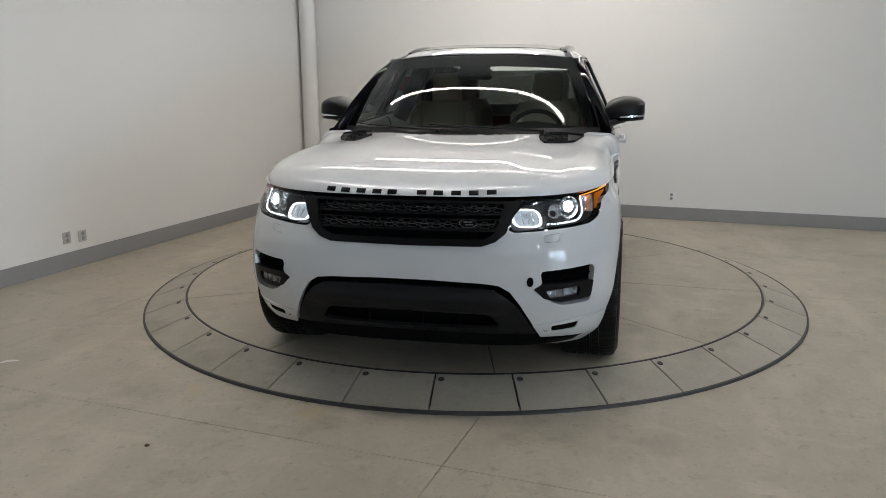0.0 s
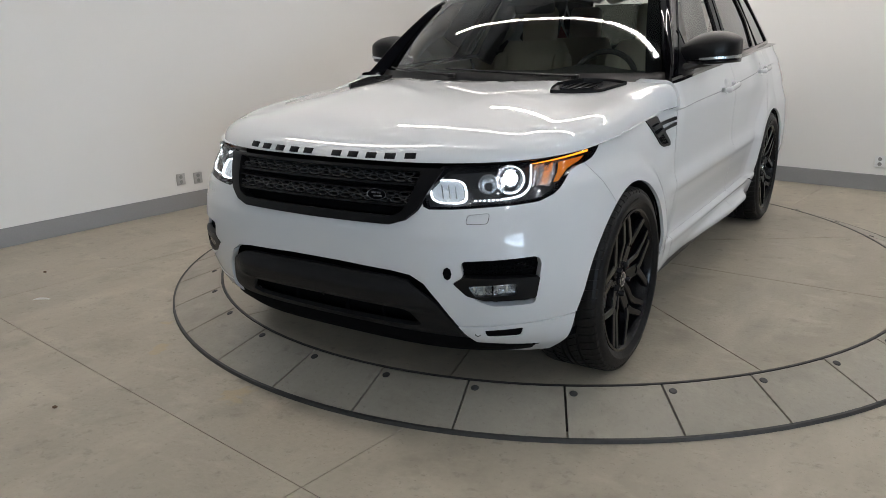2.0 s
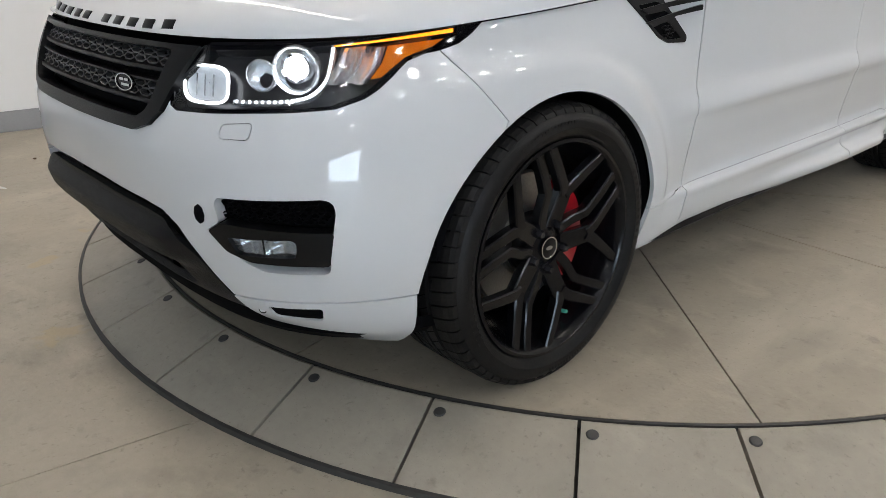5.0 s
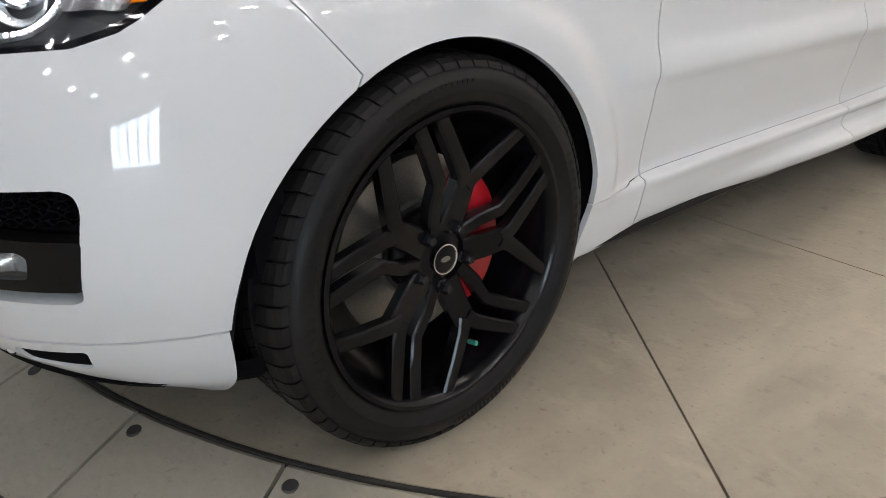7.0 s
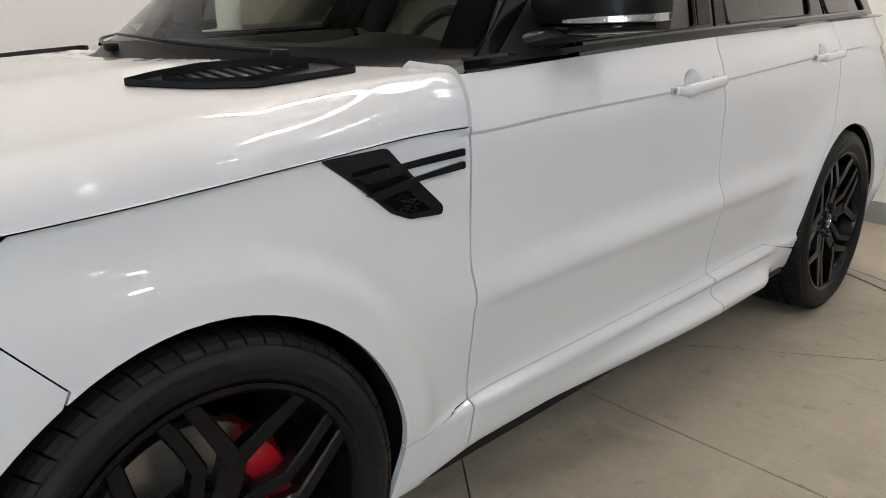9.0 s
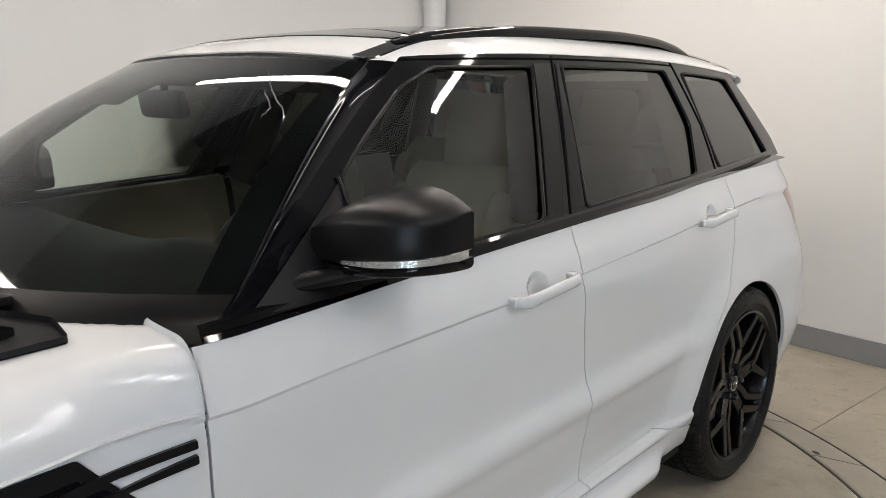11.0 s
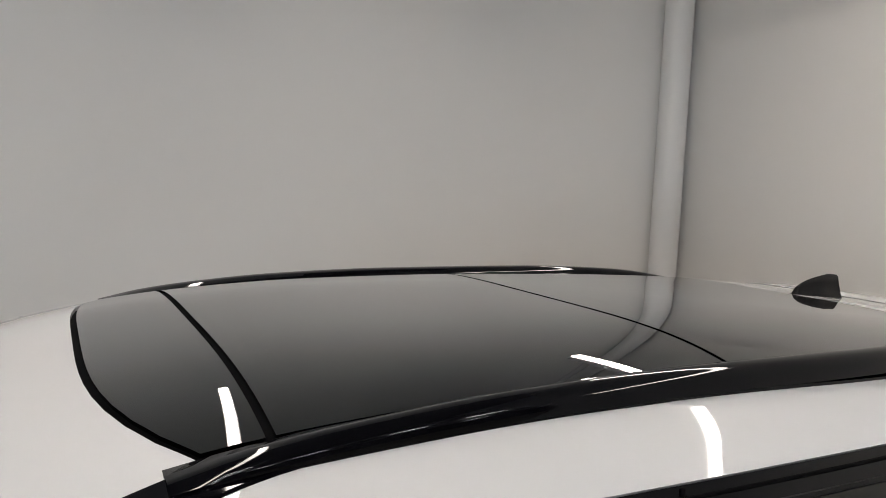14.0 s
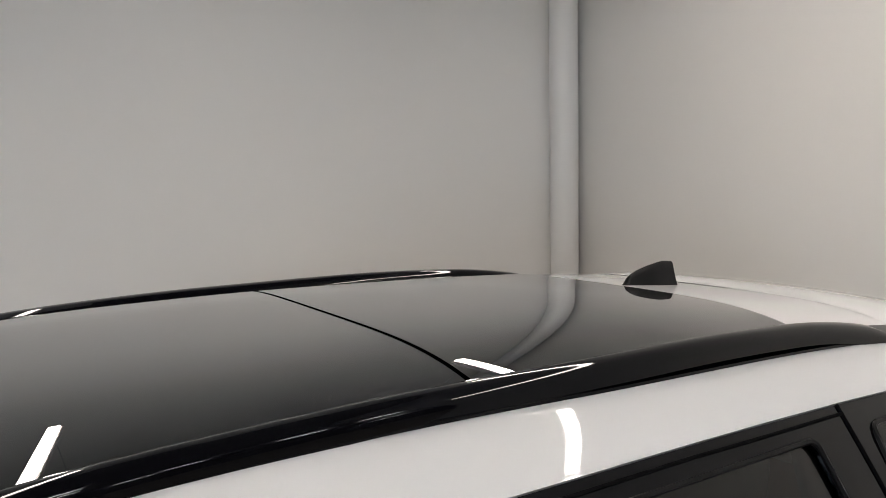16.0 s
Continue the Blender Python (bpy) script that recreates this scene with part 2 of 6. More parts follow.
def carve(bm, poly, turn=0.0, keep=True, where=None):
    """Cuts a sheet along a polygon of (u, z) pairs seen along a level direction; u runs along the level axis that is turned
    by so many degrees from +y towards +x. Keeps the inside, or with keep=False the outside."""
    U = Vector((math.sin(radians(turn)), math.cos(radians(turn)), 0))
    N = Vector((-U.y, U.x, 0))
    for i in range(len(poly)):
        (u0, z0), (u1, z1) = poly[i], poly[(i + 1) % len(poly)]
        d = U * (u1 - u0) + Vector((0, 0, z1 - z0))
        if d.length < 1e-6:
            continue
        lo_u, hi_u, lo_z, hi_z = min(u0, u1) - 1e-4, max(u0, u1) + 1e-4, min(z0, z1) - 1e-4, max(z0, z1) + 1e-4
        fs = []
        for f in bm.faces:
            us = [v.co.dot(U) for v in f.verts]
            zs = [v.co.z for v in f.verts]
            if max(us) > lo_u and min(us) < hi_u and max(zs) > lo_z and min(zs) < hi_z and (where is None or where(f.calc_center_median())):
                fs.append(f)
        if fs:
            geom = fs + list({e for f in fs for e in f.edges}) + list({v for f in fs for v in f.verts})
            bmesh.ops.bisect_plane(bm, geom=geom, dist=1e-6, plane_co=U * u0 + Vector((0, 0, z0)), plane_no=d.cross(N).normalized())
    gone = []
    for f in bm.faces:
        c = f.calc_center_median()
        is_in = inside(poly, c.dot(U), c.z) and (where is None or where(c))
        if is_in != keep:
            gone.append(f)
    bmesh.ops.delete(bm, geom=gone, context="FACES")
    return bm


def lip(bm, depth, skip=None):
    """Turns the free edges of a sheet inwards by depth, so that it has thickness."""
    bm.normal_update()
    edges = [e for e in bm.edges if e.is_boundary and not (skip and skip(e))]
    normals = {v: v.normal.copy() for e in edges for v in e.verts}
    ret = bmesh.ops.extrude_edge_only(bm, edges=edges)
    fresh = [g for g in ret["geom"] if isinstance(g, bmesh.types.BMVert)]
    near = {}
    for v in normals:
        near[(round(v.co.x, 5), round(v.co.y, 5), round(v.co.z, 5))] = normals[v]
    for v in fresh:
        n = near.get((round(v.co.x, 5), round(v.co.y, 5), round(v.co.z, 5)))
        if n:
            v.co -= n * depth


def rounded(poly, r, steps=4):
    """A polygon with its corners rounded."""
    out = []
    n = len(poly)
    for i in range(n):
        p, a, b = Vector(poly[i]), Vector(poly[i - 1]), Vector(poly[(i + 1) % n])
        da, db = (a - p), (b - p)
        k = min(r, da.length * .45, db.length * .45)
        s, e = p + da.normalized() * k, p + db.normalized() * k
        for j in range(steps + 1):
            t = j / steps
            q = s * (1 - t) ** 2 + p * 2 * t * (1 - t) + e * t * t
            out.append((q.x, q.y))
    return out


# ---- shape of the car body: half widths and profiles, metres, nose towards -y ----
def spline(points):
    """A smooth curve through (t, value) pairs that does not overshoot."""
    xs = np.array([p[0] for p in points], float)
    ys = np.array([p[1] for p in points], float)
    h = np.diff(xs)
    d = np.diff(ys) / h
    m = np.zeros(len(xs))
    for i in range(1, len(xs) - 1):
        if d[i - 1] * d[i] > 0:
            a, b = 2 * h[i] + h[i - 1], h[i] + 2 * h[i - 1]
            m[i] = (a + b) / (a / d[i - 1] + b / d[i])
    m[0], m[-1] = d[0], d[-1]

    def at(t):
        t = np.clip(np.asarray(t, float), xs[0], xs[-1])
        i = np.clip(np.searchsorted(xs, t) - 1, 0, len(xs) - 2)
        u = (t - xs[i]) / h[i]
        return ((1 + 2 * u) * (1 - u) ** 2 * ys[i] + u * (1 - u) ** 2 * h[i] * m[i]
                + u * u * (3 - 2 * u) * ys[i + 1] + u * u * (u - 1) * h[i] * m[i + 1])
    return at


def smooth(a, b, t):
    u = np.clip((np.asarray(t, float) - a) / (b - a), 0, 1)
    return u * u * (3 - 2 * u)


AXLE_F, AXLE_R, HUB_Z, ARCH = -1.4615, 1.4615, 0.385, 0.420
FRONT_C, REAR_C = -1.45, 1.60
door_sec = spline([(.20, .86), (.25, .905), (.29, .935), (.33, .948), (.375, .957), (.398, .962), (.407, .959), (.417, .936), (.44, .930), (.50, .937), (.58, .953), (.64, .964), (.658, .972), (.672, .972), (.70, .965), (.735, .952), (.77, .949), (.83, .951), (.92, .957), (1.0, .962), (1.035, .957), (1.06, .95), (1.12, .936), (1.20, .912), (1.26, .89)])
sill_sec = spline([(.20, .86), (.245, .930), (.262, .962), (.285, .985), (.303, .989), (.313, .984), (.332, .952), (.347, .943), (.372, .948), (.392, .962), (.401, .965), (.408, .960), (.417, .936), (.44, .930)])
fend_sec = spline([(.20, .90), (.28, .945), (.36, .958), (.5, .964), (.62, .964), (.75, .957), (.86, .946), (.95, .930), (1.0, .918), (1.05, .905), (1.12, .88), (1.26, .82)])
quart_sec = spline([(.20, .86), (.28, .93), (.40, .955), (.60, .966), (.80, .962), (.95, .954), (1.05, .938), (1.12, .914), (1.20, .885), (1.26, .87)])
nose_y = spline([(.18, -2.02), (.22, -2.09), (.27, -2.17), (.33, -2.235), (.42, -2.275), (.52, -2.30), (.62, -2.31), (.70, -2.31), (.76, -2.30), (.82, -2.285), (.90, -2.255), (.955, -2.225), (1.0, -2.18), (1.1, -2.0)])
tail_y = spline([(.18, 2.25), (.30, 2.38), (.45, 2.43), (.60, 2.44), (.75, 2.42), (.95, 2.38), (1.1, 2.33), (1.26, 2.27)])
nose_n = spline([(.2, 3.2), (.5, 3.3), (.7, 3.1), (.85, 2.9), (1.0, 2.8)])
# shut line of the bonnet along the side, and the belt line under the windows
shut_z = spline([(-2.25, .957), (-2.1, .962), (-1.9, .972), (-1.704, .987), (-1.45, 1.001), (-1.173, 1.018), (-.82, 1.042), (-.7, 1.048)])
belt_z = spline([(-1.0, 1.135), (-.82, 1.142), (-.3, 1.163), (.336, 1.184), (1.0, 1.20), (1.55, 1.212), (2.0, 1.222), (2.3, 1.23)])


crease_z = spline([(-1.5, 1.0), (-.83, 1.024), (-.5, 1.037), (0, 1.046), (1.09, 1.086), (2.3, 1.115)])


def side_x(y, z):
    """Half width of the lower body at y, z between the front and rear corners."""
    y, z = np.asarray(y, float), np.asarray(z, float)
    f = smooth(-1.02, -.72, y)
    r = smooth(.75, 1.25, y)
    q = smooth(-.60, .45, y) * (1 - smooth(.74, .90, y)) * (z < .44) * .95
    x = (fend_sec(z) * (1 - f) + (door_sec(z) * (1 - q) + sill_sec(z) * q) * f) * (1 - r) + quart_sec(z) * r
    x = x - .030 * smooth(.9, 2.2, y) * smooth(.7, 1.2, z)
    x = x + .0075 * smooth(-.9, -.83, y) * smooth(-.004, .004, z - crease_z(y)) * (1 - smooth(.03, .10, z - crease_z(y)))
    for c in (AXLE_F, AXLE_R):
        d = np.hypot(y - c, (z - HUB_Z) * np.where(z < HUB_Z, .35, 1))
        near, far = (.050, .125) if c < 0 else (.030, .170)
        x = x + .024 * (1 - smooth(ARCH + near, ARCH + far, d)) * (1 - .5 * smooth(.75, .95, z)) * smooth(.30, .50, z)
    return x


def outline(k, z):
    """A point of the body's plan at height z; k runs 0..1 round the nose, 1..2 along the side, 2..3 round the tail."""
    z = float(z)
    if k < 1:
        n = float(nose_n(z))
        a, b = float(side_x(FRONT_C, z)), FRONT_C - float(nose_y(z))
        th = k * math.pi / 2
        # even steps round a squarish corner
        q = (abs(math.sin(th)) ** n + abs(math.cos(th)) ** n) ** (-1 / n)
        return a * q * math.sin(th), FRONT_C - b * q * math.cos(th), z
    if k <= 2:
        y = FRONT_C + (k - 1) * (REAR_C - FRONT_C)
        return float(side_x(y, z)), y, z
    n = 4.6
    a, b = float(side_x(REAR_C, z)), float(tail_y(z)) - REAR_C
    th = (3 - k) * math.pi / 2
    q = (abs(math.sin(th)) ** n + abs(math.cos(th)) ** n) ** (-1 / n)
    return a * q * math.sin(th), REAR_C + b * q * math.cos(th), z


# bonnet
bonnet_c = spline([(-2.26, .975), (-2.20, 1.012), (-2.12, 1.046), (-2.0, 1.080), (-1.8, 1.112), (-1.5, 1.142), (-1.2, 1.163), (-.95, 1.176), (-.6, 1.185)])


def bonnet_edge(k):
    """The bonnet's rim, k 0..1 from the nose's middle to the corner and 1..2 back to the windscreen's foot."""
    if k <= 1:
        x, y, z = outline(k, .96)
        z = float(shut_z(y))
        return np.array(outline(k, z))
    y = FRONT_C + (k - 1) * (-.826 - FRONT_C)
    z = float(shut_z(y))
    return np.array([float(side_x(y, z)), y, z])


def bonnet_top(x, y):
    """Height of the crowned bonnet, which falls towards its shoulders."""
    return float(bonnet_c(y)) - .056 * float(smooth(.34, .90, abs(x))) * float(smooth(-2.2, -1.9, y)) * (1 - .40 * float(smooth(-1.25, -.85, y))) - .060 * float(smooth(-.058, .010, y - (-1.10 + .415 * (abs(x) / .845) ** 2.2))) * (1 - float(smooth(.865, .895, abs(x))))


def bonnet_point(k, r):
    """r 1 at the rim, 0 at the middle of the windscreen's foot."""
    e = bonnet_edge(k)
    c = np.array([0, -.80])
    p = c + (e[:2] - c) * r
    d = (1 - r) * np.hypot(*(e[:2] - c))
    top = bonnet_top(p[0], p[1])
    reach = .15 - .08 * float(smooth(1.25, 1.95, k))
    u = np.clip(1 - d / reach, 0, 1)
    round_off = 1 - math.sqrt(max(0, 1 - u ** 2.4))
    return np.array([p[0], p[1], top - (top - e[2]) * round_off])


# glasshouse: half width at the belt and at the gutter, and the roof
belt_x = spline([(-1.0, .905), (-.6, .912), (.0, .915), (.6, .905), (1.2, .868), (1.6, .835), (2.0, .80), (2.3, .76)])
gutter_x = spline([(-.9, .71), (-.3, .676), (0, .678), (.5, .686), (1.0, .672), (1.4, .652), (1.9, .622), (2.3, .585)])
gutter_z = spline([(-.25, 1.612), (-.05, 1.633), (.2, 1.641), (.5, 1.645), (1.0, 1.641), (1.37, 1.630), (1.9, 1.597), (2.3, 1.562)])
roof_c = spline([(-.27, 1.646), (-.15, 1.682), (-.03, 1.705), (.1, 1.722), (.4, 1.739), (.8, 1.746), (1.2, 1.741), (1.54, 1.727), (1.75, 1.712), (2.2, 1.668)])


def glass_x(y, z):
    """Half width of the glasshouse."""
    z0, z1 = belt_z(y), gutter_z(y)
    u = (np.asarray(z, float) - z0) / (z1 - z0)
    return belt_x(y) + (gutter_x(y) - belt_x(y)) * (u * .86 + .14 * u * u)


def roof_z(x, y):
    u = np.clip(np.abs(x) / gutter_x(y), 0, 1)
    return gutter_z(y) + (roof_c(y) - gutter_z(y)) * (1 - u ** (3.2 + 1.4 * smooth(-.1, .5, y)))


# windscreen: foot and head lines, bowed in plan
def screen_point(u, v):
    """u -1..1 across, v 0 foot .. 1 head."""
    foot = np.array([.845 * u, -1.10 + .415 * abs(u) ** 2.2, 1.158 - .012 * abs(u)])
    head = np.array([.632 * u, -.246 + .098 * abs(u) ** 2.82, 1.648 - .022 * abs(u) ** 2.2])
    p = foot + (head - foot) * v
    p[2] += .045 * math.sin(math.pi * v) * (1 - .3 * u * u)
    p[1] -= .02 * math.sin(math.pi * v)
    return p


def front_y(x, z):
    """The nose's surface at x and height z."""
    n = float(nose_n(z))
    a, b = float(side_x(FRONT_C, z)), FRONT_C - float(nose_y(z))
    return FRONT_C - b * max(0.0, 1 - min(1.0, abs(x) / a) ** n) ** (1 / n)


def nose_point(u, z, turn, sink=0.0):
    """The point of the nose's flank whose level coordinate along the axis turned by so many degrees is u, sunk inwards."""
    sx, cy = math.sin(math.radians(turn)), math.cos(math.radians(turn))
    lo, hi = 0.0, 1.12
    for _ in range(40):
        k = (lo + hi) / 2
        x, y, _z = outline(k, z)
        if x * sx + y * cy < u:
            lo = k
        else:
            hi = k
    x, y, _z = outline(lo, z)
    return x - sink * cy, y + sink * sx, z

# ---- the hall ----
def room_point(u, v, z):
    return ROOM @ Vector((u, v, z))


def build_hall():
    bm = bmesh.new()
    box(bm, -40, -40, FLOOR_Z - .35, 50, 40, FLOOR_Z - .012)
    bmesh.ops.transform(bm, matrix=ROOM, verts=bm.verts)
    setting("ground", bm, JOINT, "dark bed under the concrete slabs of the hall", "ground")
    # walls with thickness
    for name, x0, y0, x1, y1, words in (
            ("wall_west", WALL_U - .25, -17, WALL_U, WALL_V + .25, "smooth white painted wall with grey skirting"),
            ("wall_north", WALL_U, WALL_V, WALL_END, WALL_V + .25, "smooth white painted wall with grey skirting"),
            ("wall_return", WALL_END - .25, WALL_V + .25, WALL_END, HALL_V, "plain grey far wall of the hall"),
            ("wall_far", WALL_END - .25, HALL_V, EAST_U + .25, HALL_V + .25, "plain grey far wall of the hall"),
            ("wall_south", WALL_U - .25, -17.25, EAST_U + .25, -17, "plain grey far wall of the hall")):
        bm = bmesh.new()
        box(bm, x0, y0, FLOOR_Z - .02, x1, y1, CEIL_Z)
        bmesh.ops.transform(bm, matrix=ROOM, verts=bm.verts)
        setting(name, bm, WALL_PAINT if "white" in words else FAR_WALL, words, "wall")
    # east wall with a wide glazed opening
    bm = bmesh.new()
    box(bm, EAST_U, -17, FLOOR_Z - .02, EAST_U + .25, WIN_V0, CEIL_Z)
    box(bm, EAST_U, WIN_V1, FLOOR_Z - .02, EAST_U + .25, HALL_V, CEIL_Z)
    box(bm, EAST_U, WIN_V0, WIN_TOP, EAST_U + .25, WIN_V1, CEIL_Z)
    bmesh.ops.transform(bm, matrix=ROOM, verts=bm.verts)
    setting("wall_east", bm, FAR_WALL, "plain grey far wall of the hall", "wall")
    win = thing("window_1", "wide glazed doors with daylight behind them", "window", None, "", "structure")
    bm = bmesh.new()
    box(bm, EAST_U + .18, WIN_V0, FLOOR_Z, EAST_U + .20, WIN_V1, WIN_TOP)
    bmesh.ops.transform(bm, matrix=ROOM, verts=bm.verts)
    part("pane", bm, DAYLIGHT, win, "bright daylight pane", smooth_=False)
    for k in range(6):
        v = WIN_V0 + (WIN_V1 - WIN_V0) * k / 5
        bm = bmesh.new()
        box(bm, EAST_U + .02, v - .09, FLOOR_Z, EAST_U + .15, v + .09, WIN_TOP)
        bmesh.ops.transform(bm, matrix=ROOM, verts=bm.verts)
        part("mullion", bm, TRUSS, win, smooth_=False)
    for z in (FLOOR_Z + .04, 1.5, 3.1, WIN_TOP - .04):
        bm = bmesh.new()
        box(bm, EAST_U + .03, WIN_V0, z - .05, EAST_U + .14, WIN_V1, z + .05)
        bmesh.ops.transform(bm, matrix=ROOM, verts=bm.verts)
        part("transom", bm, TRUSS, win, smooth_=False)
    bm = bmesh.new()
    box(bm, WALL_U - .25, -17.25, CEIL_Z, EAST_U + .25, HALL_V + .25, CEIL_Z + .2)
    bmesh.ops.transform(bm, matrix=ROOM, verts=bm.verts)
    setting("ceiling", bm, CEILING, "pale metal deck ceiling over steel trusses", "ceiling")
    for name, x0, y0, x1, y1 in (("baseboard_west", WALL_U, -17, WALL_U + .014, WALL_V - .0),
                                 ("baseboard_north", WALL_U + .014, WALL_V - .014, WALL_END, WALL_V)):
        bm = bmesh.new()
        box(bm, x0, y0, FLOOR_Z, x1, y1, FLOOR_Z + .145, bevel=.004)
        bmesh.ops.transform(bm, matrix=ROOM, verts=bm.verts)
        setting(name, bm, SKIRT, "grey vinyl skirting along the foot of the wall", "skirting")


def build_column():
    at = ROOM @ Matrix.Translation((WALL_U + .125, WALL_V - .150, FLOOR_Z))
    bm = bmesh.new()
    lathe(bm, [(.101, 0), (.101, CEIL_Z - FLOOR_Z)], 56)
    ob = thing("column", "round white painted steel column in the room's corner", "column", at)
    part("shaft", bm, COLUMN_PAINT, ob)
    bm = bmesh.new()
    lathe(bm, [(.107, 0), (.122, 0), (.122, .02), (.109, .022)], 40)
    part("base_ring", bm, SKIRT, ob)


def build_tubes():
    """Rows of tube lamps hung over the turntable."""
    for v in (-2.30, .07, 2.10):
        for u in (-2.03, -.79, .45):
            at = ROOM @ Matrix.Translation((u, v, TUBE_Z))
            ob = thing("tube_light", "long white tube lamp hung under the ceiling, lit", "lamp", at, "rows of tube lamps")
            bm = bmesh.new()
            box(bm, 0, -.035, .03, 1.23, .035, .09, bevel=.006)
            part("housing", bm, FIXTURE, ob)
            bm = bmesh.new()
            box(bm, .010, -.027, 0, 1.22, .027, .03, bevel=.008)
            part("diffuser", bm, TUBE, ob)
            for x in (.2, 1.03):
                bm = bmesh.new()
                tube(bm, [(x, 0, .09), (x, 0, CEIL_Z - TUBE_Z)], .003, 6)
                part("cable", bm, TRUSS, ob)


def build_hall_lamps():
    """Trusses and pairs of lamps under the roof of the wider hall."""
    for k, v in enumerate((-14, -11, -8, -5, -2, 1, 4, 7, 10)):
        at = ROOM @ Matrix.Translation((4.0, v, 6.1))
        ob = thing("roof_truss", "grey steel roof truss with slanting web bars", "truss", at, "roof trusses")
        length = EAST_U - 4.0
        for name, z in (("top_chord", .62), ("bottom_chord", 0)):
            bm = bmesh.new()
            box(bm, 0, -.04, z, length, .04, z + .07, bevel=.006)
            part(name, bm, TRUSS, ob, smooth_=False)
        bm = bmesh.new()
        n = 20
        for i in range(n):
            x0, x1 = length * i / n, length * (i + 1) / n
            a, b = (x0, .03), ((x0 + x1) / 2, .65)
            c = (x1, .03)
            tube(bm, [(a[0], 0, a[1]), (b[0], 0, b[1])], .014, 6)
            tube(bm, [(b[0], 0, b[1]), (c[0], 0, c[1])], .014, 6)
        tagged(part("web_bar", bm, TRUSS, ob), kind="stuff")
        for name, z in (("hanger", .69),):
            bm = bmesh.new()
            box(bm, 0, -.05, z, length, .05, CEIL_Z - 6.1, bevel=0)
            part(name, bm, TRUSS, ob, smooth_=False)
    for u, start, pitch in ((5.2, -10.2, 5.5), (6.3, -12.1, 5.7), (7.3, 1.2, 3.1), (9.6, -13, 5.5), (12.6, -13, 5.5)):
        for i in range(5 if pitch > 4 else 3):
            at = ROOM @ Matrix.Translation((u, start + pitch * i, 5.95)) @ Matrix.Rotation(radians(90), 4, "Z")
            ob = thing("hall_lamp", "pair of short white tube lamps under the hall's roof", "lamp", at, "hall lamps")
            bm = bmesh.new()
            box(bm, -.32, -.12, .04, .32, .12, .09, bevel=.01)
            part("housing", bm, FIXTURE, ob, smooth_=False)
            for y in (-.08, .08):
                bm = bmesh.new()
                box(bm, -.30, y - .025, .0, .30, y + .025, .04, bevel=.008)
                part("diffuser", bm, HALL_LAMP, ob, smooth_=False)
            bm = bmesh.new()
            tube(bm, [(0, 0, .12), (0, 0, CEIL_Z - 5.95)], .006, 6)
            part("cable", bm, TRUSS, ob)


def build_outlets():
    """Two socket plates on the west wall and one on the north wall."""
    for name, u, v, z, turn in (("outlet", WALL_U, -.56, .272, 90), ("outlet", WALL_U, -.39, .260, 90), ("outlet", 1.09, WALL_V, .265, 0)):
        at = ROOM @ Matrix.Translation((u, v, FLOOR_Z + z)) @ Matrix.Rotation(radians(turn), 4, "Z")
        ob = thing("outlet", "small steel socket plate fixed to the wall", "outlet", at, "wall sockets")
        bm = bmesh.new()
        box(bm, -.042, -.010, -.050, .042, .0, .050, bevel=.004)
        part("plate", bm, OUTLET if turn else FIXTURE, ob)
        for s in (-.022, .022):
            bm = bmesh.new()
            lathe(bm, [(0, .0025), (.015, .0025), (.017, 0)], 16)
            bmesh.ops.transform(bm, matrix=Matrix.Translation((0, -.012, s)) @ Matrix.Rotation(radians(90), 4, "X"), verts=bm.verts)
            part("socket", bm, SKIRT, ob)


# ---- the turntable ----
R_DISC, R_IN, R_OUT, PLATES = 2.118, 2.135, 2.405, 34


